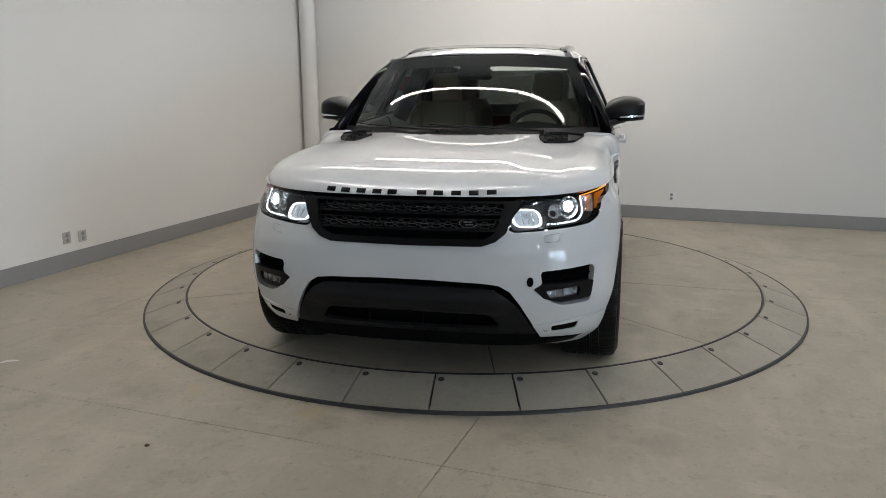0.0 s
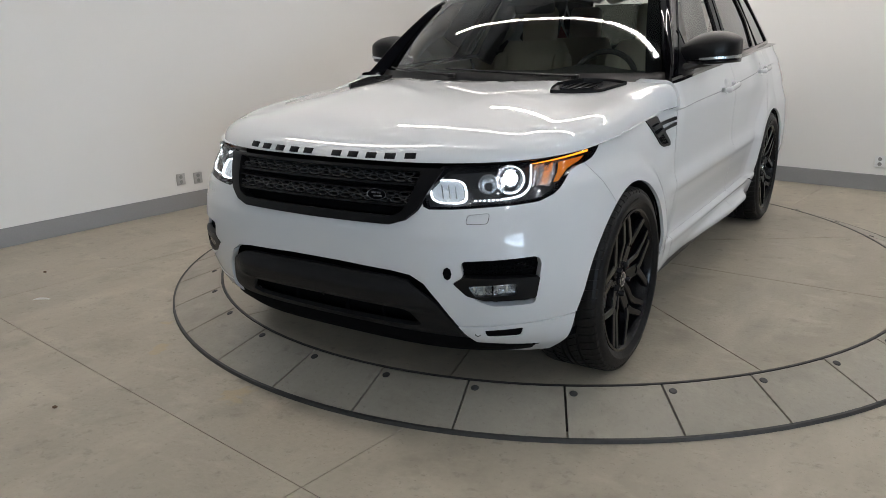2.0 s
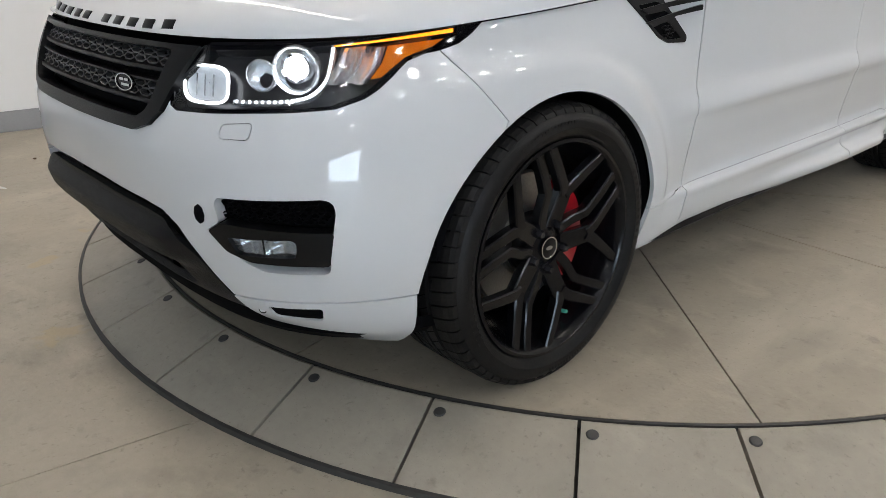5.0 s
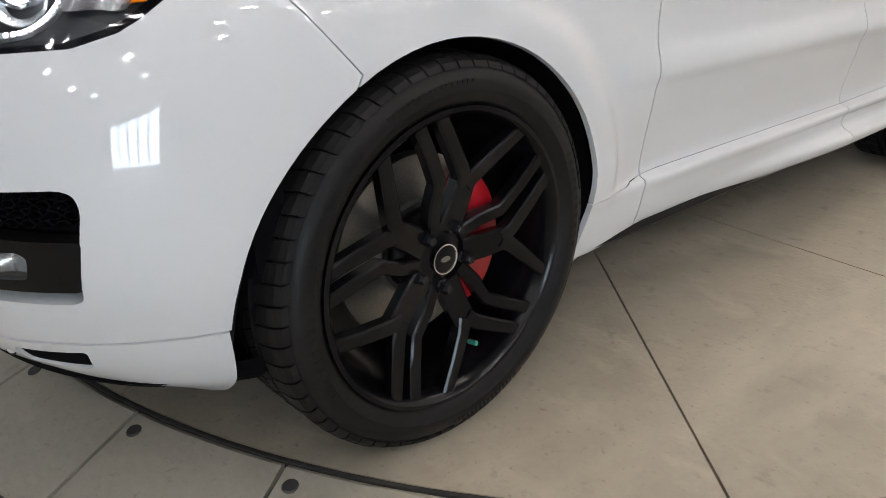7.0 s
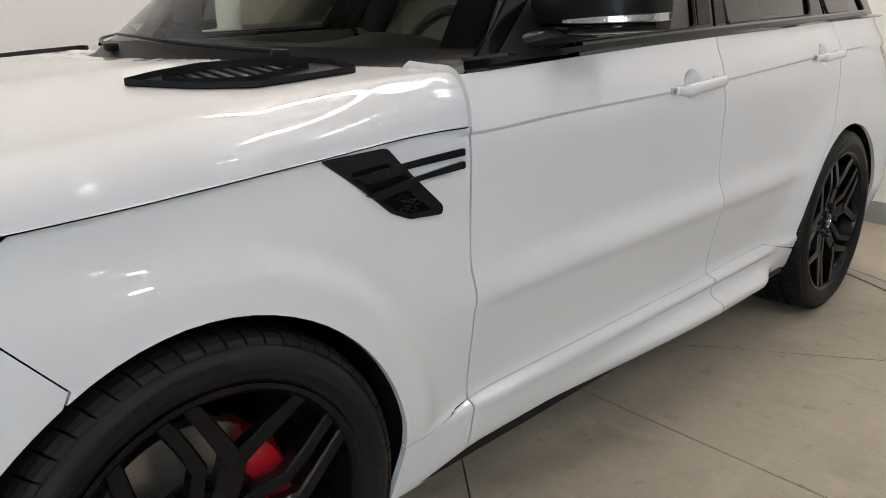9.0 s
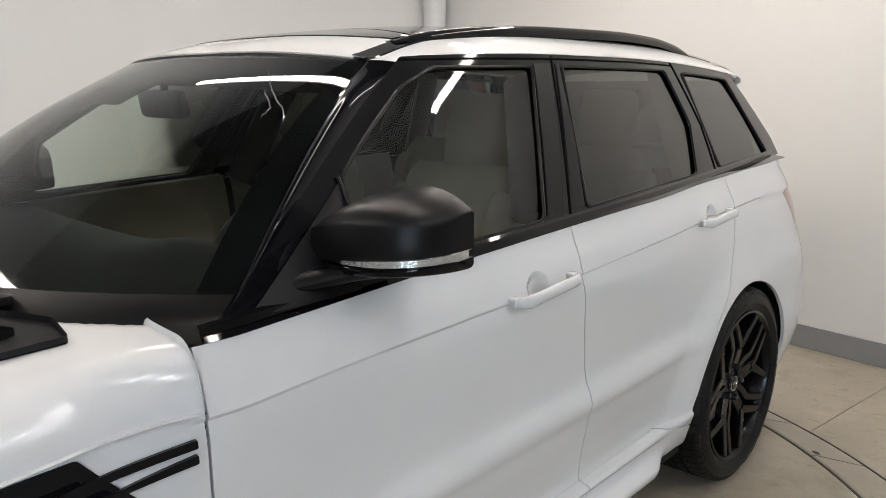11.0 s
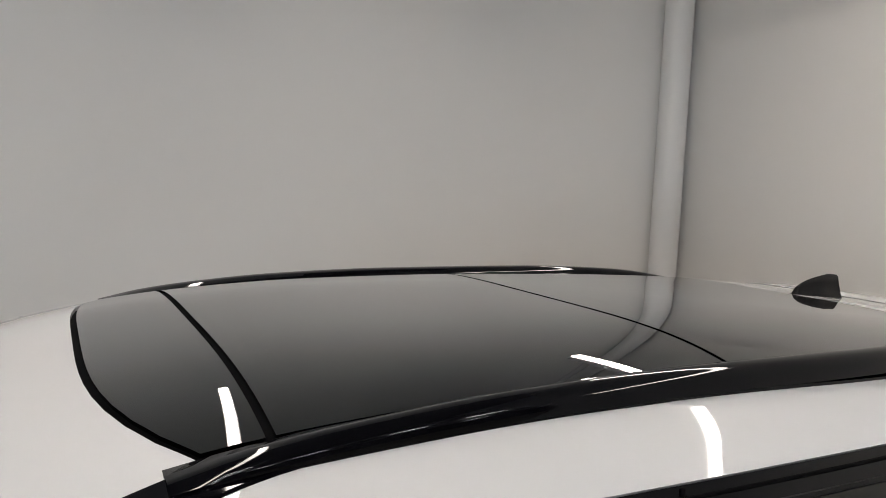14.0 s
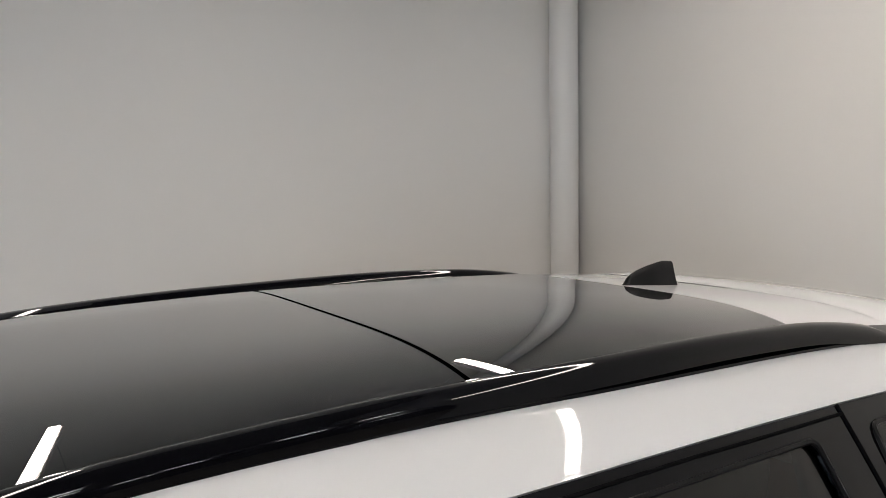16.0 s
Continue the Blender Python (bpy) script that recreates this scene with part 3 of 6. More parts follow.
def build_turntable():
    ob = thing("turntable", "round flush concrete turntable with a sloping ring of grey plates", "turntable")
    bm = bmesh.new()
    steps = 160
    lathe(bm, [(.0005, -.05), (R_OUT - .06, -.09), (R_IN - .02, -.03), (R_IN - .004, -.014), (.0005, -.012)], steps)
    bmesh.ops.translate(bm, verts=bm.verts, vec=TABLE_C)
    part("bed", bm, JOINT, ob, "dark gaps of the turntable")
    cuts = [-40.3 + 36 * i for i in range(10)]
    for i, a0 in enumerate(cuts):
        a1 = a0 + 36
        bm = bmesh.new()
        n = 20
        g = .003
        pts = []
        for j in range(n + 1):
            a = radians(a0 + (a1 - a0) * j / n)
            pts.append((a, R_DISC))
        top, low = [], []
        a_in0, a_in1 = radians(a0), radians(a1)
        mid = (a_in0 + a_in1) / 2
        off = Vector((math.cos(mid), math.sin(mid))) * (g / math.sin(radians(18)))
        ring = [off] + [Vector((math.cos(a), math.sin(a))) * r for a, r in pts]
        # keep a gap of 2 g along both straight sides
        t0 = Vector((-math.sin(a_in0), math.cos(a_in0))) * g
        t1 = Vector((math.sin(a_in1), -math.cos(a_in1))) * g
        ring[1] = ring[1] + t0
        ring[-1] = ring[-1] + t1
        poly = [(p.x, p.y) for p in ring]
        prism(bm, poly, .03, Matrix.Translation(TABLE_C - Vector((0, 0, .03))))
        part("disc_panel", bm, DISC_CONCRETE, ob, smooth_=False)
    # ring added in the gap round the disc; its dark colour stands for shade
    bm = bmesh.new()
    lathe(bm, [(R_DISC + .004, -.03), (R_DISC + .004, .001), (R_IN - .003, .001), (R_IN - .003, -.03)], steps)
    bmesh.ops.translate(bm, verts=bm.verts, vec=TABLE_C)
    part("disc_rim", bm, RIM_STEEL_GAP, ob, "dark ring standing for the gap round the disc")
    # sloping plates
    step = 360 / PLATES
    mesh = None
    n = 8
    bm = bmesh.new()
    rows = []
    gap = .0048
    for j in range(n + 1):
        a = radians(step * j / n)
        side = 1 if j == 0 else (-1 if j == n else 0)
        t = Vector((-math.sin(a), math.cos(a), 0)) * gap * side
        e = Vector((math.cos(a), math.sin(a), 0))
        rows.append([e * R_IN + Vector((0, 0, -.03)) + t, e * R_IN + Vector((0, 0, -.003)) + t, e * (R_IN + .01) + t, e * (R_OUT - .012) + Vector((0, 0, -.078)) + t,
                     e * R_OUT + Vector((0, 0, -.085)) + t, e * R_OUT + Vector((0, 0, -.1)) + t])
    V = lattice(bm, rows)
    bm.faces.new(V[0])
    bm.faces.new(list(reversed(V[-1])))
    bmesh.ops.recalc_face_normals(bm, faces=bm.faces)
    mesh = flat(bm, PLATE, True, 30)
    bm = bmesh.new()
    lathe(bm, [(.0, .003), (.014, .003), (.017, .0), (.017, -.01)], 14)
    bmesh.ops.remove_doubles(bm, verts=bm.verts, dist=1e-5)
    bolt = flat(bm, RIM_STEEL_GAP, True)
    for i in range(PLATES):
        a = radians(-63.35 + step * i)
        p = new("plate", mesh)
        p.parent = ob
        p.matrix_world = Matrix.Translation(TABLE_C) @ Matrix.Rotation(a, 4, "Z")
        b = new("bolt", bolt)
        b.parent = ob
        ab = a + radians(.9)
        b.matrix_world = Matrix.Translation(TABLE_C + Vector((math.cos(ab) * (R_IN + .045), math.sin(ab) * (R_IN + .045), -.0105))) @ Matrix.Rotation(ab, 4, "Z") @ Matrix.Rotation(radians(15), 4, "Y")
    bm = bmesh.new()
    lathe(bm, [(R_OUT + .001, -.1), (R_OUT + .001, -.082), (R_OUT + .012, -.084), (R_OUT + .014, -.1)], steps)
    bmesh.ops.translate(bm, verts=bm.verts, vec=TABLE_C)
    part("outer_rim", bm, RIM_STEEL_GAP, ob, "dark steel edge of the ring")


def build_slabs():
    floor = thing("floor", "worn grey polished concrete floor with saw-cut joints", "floor", None, "", "structure")
    us = [WALL_U, -2.35, .67, 3.69, 6.71, 9.73, 13.1, EAST_U]
    vs = [-17, -13, -9.2, -5.98, -2.69, .6, WALL_V, 7.2, 10.6, HALL_V]
    g = .0022
    for i in range(len(us) - 1):
        for j in range(len(vs) - 1):
            if j > 5 and us[i] < 3:
                continue
            bm = bmesh.new()
            box(bm, us[i] + g, vs[j] + g, FLOOR_Z - .06, us[i + 1] - g, vs[j + 1] - g, FLOOR_Z)
            bmesh.ops.transform(bm, matrix=ROOM, verts=bm.verts)
            part("slab", bm, CONCRETE, floor, smooth_=False)


build_hall()
build_column()
build_tubes()
build_hall_lamps()
build_outlets()
build_turntable()

# ---- the car ----
car = thing("car", "white four-door SUV with black trim, parked with its lamps lit", "car")


def body_sheet(z0=.20, z1=1.25):
    """The whole lower body of one side as a fine sheet."""
    ks = list(np.linspace(0, 1, 70)) + list(np.linspace(1, 2, 170))[1:] + list(np.linspace(2, 3, 40))[1:]
    bm = bmesh.new()
    rows = []
    for k in ks:
        cz = float(crease_z(outline(k, .9)[1]))
        zs = list(np.linspace(z0, .37, 26)) + list(np.linspace(.376, .44, 18)) + list(np.linspace(.45, cz - .004, 46)) + list(np.linspace(cz + .004, z1, 18))
        rows.append([outline(k, z) for z in zs])
    lattice(bm, rows)
    return bm


def arch_points(c, a0, a1, n=22, r=ARCH):
    """Points round a wheel opening, angles from straight up, positive towards the tail; the legs run straight below the hub."""
    pts = []
    for i in range(n + 1):
        a = radians(a0 + (a1 - a0) * i / n)
        q = r + (.022 * float(smooth(30, 85, -math.degrees(a))) if c < 0 else 0)
        y, z = q * math.sin(a), q * math.cos(a)
        if abs(math.degrees(a)) > 90:
            y = math.copysign(q * (1 - .10 * (abs(math.degrees(a)) - 90) / 30), y)
        pts.append((c + y, HUB_Z + z))
    return pts


SHEET = body_sheet()


def panel(poly, turn=0.0):
    return carve(SHEET.copy(), poly, turn)


def along(f, a, b, n=14, lift=0.0):
    return [(float(y), float(f(y)) + lift) for y in np.linspace(a, b, n)]


SEAM = [(-1.806, .933), (-1.744, .862), (-1.664, .7665)]
G = .0018


def build_body():
    # bumper: nose up to the seam
    poly = [(-2.7, .10), (-1.86, .10)] + [(y, z) for y, z in arch_points(AXLE_F, -112, -31)] + [(SEAM[2][0] - G, SEAM[2][1]), (SEAM[1][0] - G, SEAM[1][1]), (SEAM[0][0] - G, SEAM[0][1]), (-1.806, .99), (-2.7, .99)]
    bumper = panel(poly)
    # front wing
    poly = [(SEAM[0][0] + G, SEAM[0][1]), (SEAM[1][0] + G, SEAM[1][1]), (SEAM[2][0] + G, SEAM[2][1])] + arch_points(AXLE_F, -30, 87.5) + [(-.965, .4045), (-.905, .4075), (-.87, .416), (-.8235, .4195)] + along(shut_z, -.8235, -1.80, 20, -.0045) + [(-1.806, .975)]
    wing = panel(poly)
    door_f = panel([(-.818, .4195), (.355, .4185), (.352, .55), (.350, .723), (.318, .96), (.303, 1.08), (.303, 1.185)] + along(belt_z, .303, -.818, 14))
    door_r = panel([(.3595, .4185), (.80, .425)] + arch_points(AXLE_R, -93, -64, 8) + [(1.145, .70), (1.26, .82), (1.345, .95), (1.40, 1.10), (1.405, 1.21)] + along(belt_z, 1.405, .3075, 14) + [(.3075, 1.08), (.3225, .96), (.3545, .723), (.3565, .55)])
    quarter = panel([(1.1495, .697)] + arch_points(AXLE_R, -60, 100) + [(1.93, .24), (2.7, .24), (2.7, 1.235)] + along(belt_z, 2.3, 1.4095, 10) + [(1.4045, 1.10), (1.3495, .95), (1.2645, .82)])
    sill_w = panel(arch_points(AXLE_F, 88, 112, 8) + [(-1.04, .262), (-.8235, .262), (-.8235, .4175), (-.87, .414), (-.905, .4055), (-.965, .4025)])
    sill_f = panel([(-.818, .262), (.405, .275), (.357, .4175), (-.818, .4183)])
    sill_r = panel([(.4105, .275), (.98, .285)] + arch_points(AXLE_R, -106, -94, 4) + [(.80, .4235), (.3625, .4175)])
    return bumper, wing, door_f, door_r, quarter, sill_w, sill_f, sill_r


BUMPER, WING, DOOR_F, DOOR_R, QUARTER, SILL_W, SILL_F, SILL_R = build_body()


def two(name, bm, mat, label="", depth=.014, parent=None, angle=38):
    """A panel for both sides of the car."""
    if depth:
        lip(bm, depth)
    other = flipped(bm)
    return (part(name, bm, mat, parent or car, label, angle=angle), part(name, other, mat, parent or car, label, angle=angle))


def build_gap_shade():
    """Near-black sheet behind the panels; its colour puts shade into the shut lines."""
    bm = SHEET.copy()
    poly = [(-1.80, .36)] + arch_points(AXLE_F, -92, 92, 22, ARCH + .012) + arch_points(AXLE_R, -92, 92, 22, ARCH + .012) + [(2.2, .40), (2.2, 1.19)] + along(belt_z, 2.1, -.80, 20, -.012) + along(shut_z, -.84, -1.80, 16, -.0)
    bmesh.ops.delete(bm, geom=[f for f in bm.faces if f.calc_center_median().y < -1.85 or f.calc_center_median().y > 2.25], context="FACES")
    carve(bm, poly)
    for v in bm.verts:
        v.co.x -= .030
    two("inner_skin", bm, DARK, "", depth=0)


def nose_only():
    bm = SHEET.copy()
    bmesh.ops.delete(bm, geom=[f for f in bm.faces if f.calc_center_median().y > -1.55], context="FACES")
    return bm


NOSE = nose_only()


def front_poly(pts):
    """Mirrors a half outline (x >= 0) of (x, z) pairs."""
    return pts + [(-x, z) for x, z in reversed(pts) if x > 1e-6]


U45 = math.sin(radians(45))
HEAD = [(-1.162, .945), (-1.005, .953), (-.859, .961), (-.545, .9905), (-.573, .962), (-.600, .944), (-.639, .933), (-.672, .928), (-.71, .915), (-.742, .884), (-.767, .863), (-.795, .846), (-.856, .827), (-.95, .820), (-1.039, .816), (-1.15, .809), (-1.235, .806), (-1.252, .815), (-1.254, .848), (-1.212, .905)]
FOG = [(-.581, .615), (-.572, .630), (-.32, .642), (-.300, .635), (-.293, .612), (-.315, .470), (-.33, .463), (-.468, .459), (-.515, .477), (-.615, .545), (-.572, .572)]
SLOT = [(-.498, .350), (-.352, .362), (-.362, .321), (-.487, .315)]
WASH = [(-.555, .791), (-.475, .798), (-.483, .761), (-.562, .759)]
INTAKE = [(-.1, .583), (.12, .583), (.36, .575), (.436, .566), (.488, .535), (.533, .47), (.575, .39), (.610, .31), (.640, .20), (.645, .15), (-.1, .15)]
GRILLE = [(-.1, .742), (.36, .746), (.42, .765), (.462, .80), (.478, .83), (.535, .95), (.535, 1.05), (-.1, 1.05)]
LIP_SEAM = [(.50, -2.25, .356), (.528, -2.216, .358), (.66, -2.18, .369), (.785, -2.118, .379), (.88, -2.0, .384), (.935, -1.9, .384), (.97, -1.80, .383)]
S60, C60 = math.sin(radians(60)), math.cos(radians(60))


def build_front():
    b = BUMPER
    carve(b, GRILLE, 90, keep=False)
    carve(b, HEAD, 45, keep=False, where=lambda c: c.x > .4 and c.z > .7)
    carve(b, [(-.87, .955), (-.53, .985), (-.5, 1.05), (-1.3, 1.05), (-1.3, .94), (-1.162, .942)], 45, keep=False, where=lambda c: c.x > .4 and c.z > .7)
    carve(b, INTAKE, 90, keep=False, where=lambda c: c.y < -1.9)
    carve(b, rounded(FOG, .012, 3), 60, keep=False, where=lambda c: c.x > .5)
    carve(b, rounded(SLOT, .01, 3), 60, keep=False, where=lambda c: c.x > .5)
    carve(b, rounded(WASH, .012, 3), 60, keep=False, where=lambda c: c.x > .5)
    seam = [(p[0] * S60 + p[1] * C60, p[2]) for p in LIP_SEAM]
    up = [(seam[0][0] - .4, seam[0][1])] + [(u, z + .002) for u, z in seam] + [(.3, .391), (.3, 1.1), (-1.6, 1.1)]
    low = [(seam[0][0] - .4, seam[0][1])] + [(u, z - .002) for u, z in seam] + [(.3, .387), (.3, .05), (-1.6, .05)]
    top, bottom = carve(b.copy(), up, 60), carve(b, low, 60)
    for v in bottom.verts:
        v.co.y -= .004
    mirror(top)
    lip(top, .030)
    bump = part("front_bumper", top, PAINT, car, angle=40)
    two("bumper_lip", bottom, PAINT, depth=.03)
    # washer covers
    wash = carve(NOSE.copy(), rounded([(u + (.002 if u < -.52 else -.002), z + (.0015 if z < .78 else -.0015)) for u, z in WASH], .011, 3), 60)
    carve(wash, [(-.7, .70), (-.3, .70), (-.3, .84), (-.7, .84)], 60, where=lambda c: c.x > .5)
    two("washer_cover", wash, PAINT, depth=.01)
    # near-black sheet behind every opening; its colour stands for the shade inside
    liner = carve(NOSE.copy(), [(-2.7, .18), (-1.9, .18), (-1.9, .97), (-2.7, .97)])
    for v in liner.verts:
        v.co.y += .075
        v.co.x *= .95
    mirror(liner)
    part("nose_liner", liner, DARK, car)


def front_sheet(poly, push, grow=1.0):
    """A sheet of the nose inside a mirrored (x, z) outline, pushed forwards."""
    bm = NOSE.copy()
    carve(bm, [(-.2, .17), (1.2, .17), (1.2, 1.1), (-.2, 1.1)], 90, where=lambda c: c.y < -1.7)
    mirror(bm)
    carve(bm, poly, 90)
    for v in bm.verts:
        v.co.y -= push
    return bm


def hex_mesh(bm, x0, x1, z0, z1, cell, wire, depth, place, wide=1.7):
    """A honeycomb of short-walled cells; place maps (x, z, depth) to a point."""
    rows = max(1, round((z1 - z0) / cell))
    ch = (z1 - z0) / rows
    cw = cell * wide
    for r in range(rows):
        shift = cw / 2 if r % 2 else 0
        n = int((x1 - x0) / cw) + 1
        for i in range(n):
            cx = x0 + shift + cw * (i + .5)
            if cx + cw * .5 > x1 + cw * .3 or cx - cw * .5 < x0 - cw * .3:
                continue
            cz = z0 + ch * (r + .5)
            ring = [(-.5, 0), (-.25, .5), (.25, .5), (.5, 0), (.25, -.5), (-.25, -.5)]
            outer = [(cx + a * cw * 1.02, cz + c * ch * 1.02) for a, c in ring]
            inner = [(cx + a * (cw - wire * 2.2), cz + c * (ch - wire * 1.6)) for a, c in ring]
            o = [bm.verts.new(place(x, z, 0)) for x, z in outer]
            q = [bm.verts.new(place(x, z, -.001)) for x, z in inner]
            d = [bm.verts.new(place(x, z, depth)) for x, z in inner]
            for k in range(6):
                m = (k + 1) % 6
                bm.faces.new((o[k], o[m], q[m], q[k]))
                bm.faces.new((q[k], q[m], d[m], d[k]))


MESH_GREY = material("mesh_grey", (.032, .032, .034), .42, grain=(300, .3, (.05, .05, .05)))


def build_grille():
    g = new("grille")
    g.parent = car
    tagged(g, "matt black grille with honeycomb bars")
    outer = front_poly([(0, .744), (.36, .748), (.418, .767), (.459, .802), (.476, .832), (.528, .944), (.25, .9455), (0, .944)])
    hole = front_poly([(0, .778), (.37, .780), (.405, .797), (.425, .83), (.452, .934), (0, .934)])
    fr = front_sheet(outer, .012)
    carve(fr, rounded(hole, .012, 3), 90, keep=False)
    lip(fr, .045)
    part("grille_frame", fr, SATIN_BLACK, g)
    at = lambda x, z, d: (x, front_y(x, z) + .006 + d, z)
    for z0, z1 in ((.893, .928), (.822, .860)):
        bm = bmesh.new()
        hex_mesh(bm, -.438, .438, z0, z1, .0185, .0042, .016, at, 3.0)
        part("grille_mesh", bm, MESH_GREY, g, smooth_=False)
        for zz, h in ((z0 - .006, .010), (z1 + .001, .004)):
            bm = bmesh.new()
            rows = []
            for x in np.linspace(-.44, .44, 40):
                y = front_y(x, zz)
                rows.append([(x, y + .03, zz - h), (x, y + .006, zz - h), (x, y - .001, zz - h * .5), (x, y + .001, zz + h * .3), (x, y + .03, zz + h * .4)])
            lattice(bm, rows, flip=True)
            part("grille_bar", bm, SATIN_BLACK, g)
    bm = bmesh.new()
    rows = []
    for z in np.linspace(.77, .94, 8):
        rows.append([(x, front_y(x, z) + .05, z) for x in np.linspace(-.46, .46, 30)])
    lattice(bm, rows, flip=True)
    part("grille_back", bm, DARK, g)
    # oval badge
    c = Vector((.295, front_y(.295, .848) - .006, .848))
    tilt = Matrix.Translation(c) @ Matrix.Rotation(radians(7), 4, "Z") @ Matrix.Rotation(radians(83), 4, "X")
    for r0, r1, h, mat, words in ((0, 1, .004, GLOSS_BLACK, "dark oval badge"), (.90, 1.0, .007, CHROME, "thin silver badge rim")):
        bm = bmesh.new()
        ring = [(.041 * math.cos(a), .0205 * math.sin(a)) for a in np.linspace(0, 2 * math.pi, 40)[:-1]]
        if r0 == 0:
            prism(bm, ring, h, tilt)
        else:
            rows = []
            for x, y in ring:
                rows.append([(x * r0, y * r0, 0), (x * r0, y * r0, h), (x, y, h), (x, y, 0)])
            lattice(bm, rows, close_u=True, close_v=True)
            bmesh.ops.transform(bm, matrix=tilt, verts=bm.verts)
        part("badge", bm, mat, g, words)
    for dx, dz in ((-.012, .006), (.010, .006), (-.004, -.006), (.014, -.006)):
        bm = bmesh.new()
        box(bm, dx - .009, dz - .003, .004, dx + .009, dz + .003, .0062, m=tilt)
        part("badge_mark", bm, CHROME, g)


def build_lower_intake():
    outer = front_poly([(0, .550), (.35, .546), (.420, .538), (.470, .510), (.520, .455), (.564, .378), (.600, .300), (.626, .212), (0, .212)])
    hole = front_poly([(0, .425), (.375, .420), (.405, .402), (.440, .352), (.40, .338), (0, .330)])
    fr = front_sheet(outer, 0)
    carve(fr, rounded(hole, .012, 3), 90, keep=False)
    for v in fr.verts:
        z = v.co.z
        v.co.y += -.034 * float(smooth(.40, .45, z)) * (1 - float(smooth(.49, .54, z))) * (1 - float(smooth(.40, .54, abs(v.co.x)))) + .008 * float(smooth(.36, .30, z)) + .004
    lip(fr, .018)
    part("lower_grille_frame", fr, PLASTIC, car, "dark grey plastic lower bumper")
    skid = bmesh.new()
    rows = []
    for z, dy in ((.305, .03), (.30, .0), (.27, -.002), (.235, .015), (.215, .04), (.205, .12), (.205, .40)):
        rows.append([(x, front_y(x, max(z, .22)) + .012 + dy, z + .010 * (abs(x) / .5) ** 2) for x in np.linspace(-.60, .60, 40)])
    lattice(skid, rows)
    part("skid_plate", skid, SATIN_BLACK, car, "scuffed black skid plate under the nose")
    # ragged lower shield
    bm = bmesh.new()
    random.seed(4)
    x = -.50
    while x < .49:
        w = random.uniform(.03, .07)
        d = random.uniform(.0, .014)
        y = front_y(x, .24) + .17
        box(bm, x, y, .196 - d, min(x + w, .5), y + .10, .208, bevel=.002)
        x += w
    part("lower_shield", bm, DARK, car, "scraped black plastic shield")
    # slats in the mouth
    for x in (-.21, .06, .24):
        bm = bmesh.new()
        y = front_y(x, .36)
        box(bm, x - .004, y + .045, .31, x + .004, y + .06, .40)
        part("intake_rib", bm, DARK, car)
    bm = bmesh.new()
    lathe(bm, [(0, .003), (.007, .003), (.009, 0), (.009, -.004)], 14)
    bmesh.ops.transform(bm, matrix=Matrix.Translation((0.02, front_y(0, .445) - .013, .43)) @ Matrix.Rotation(radians(90), 4, "X"), verts=bm.verts)
    part("sensor", bm, SATIN_BLACK, car)


def patch(poly, turn, push, limits=None, bow=None):
    """A piece of the body's skin inside an outline, pushed out along the view's level direction."""
    bm = NOSE.copy()
    carve(bm, poly, turn, where=limits)
    d = Vector((math.cos(radians(turn)), -math.sin(radians(turn)), 0))
    for v in bm.verts:
        v.co += d * push
    return bm


LED = material("led_white", (.9, .9, .9), .4, emit=((.86, .93, 1.0), 2.4))
BEAM = material("lamp_beam", (.9, .9, .9), .3, emit=((.84, .93, 1.0), 14.0))
AMBER_LED = material("led_amber", (.9, .5, .05), .4, emit=((1.0, .23, .004), 1.7))
AMBER = material("amber_plastic", (.78, .21, .0), .3, spec=.2, grain=(300, .35, (.55, .13, .0)), bump=.4, bump_scale=260)
RING_LENS = material("ring_lens", (.62, .65, .68), .3, metal=.2, grain=(180, .5, (.42, .44, .46)), bump=.5, bump_scale=160)
SILVER = material("lamp_reflector", (.78, .79, .80), .24, metal=.85, grain=(160, .4, (.35, .36, .37)), bump=.3, bump_scale=140)
LAMP_DARK = material("lamp_inside", (.012, .012, .014), .28, coat=.5, grain=(220, .4, (.03, .03, .034)))


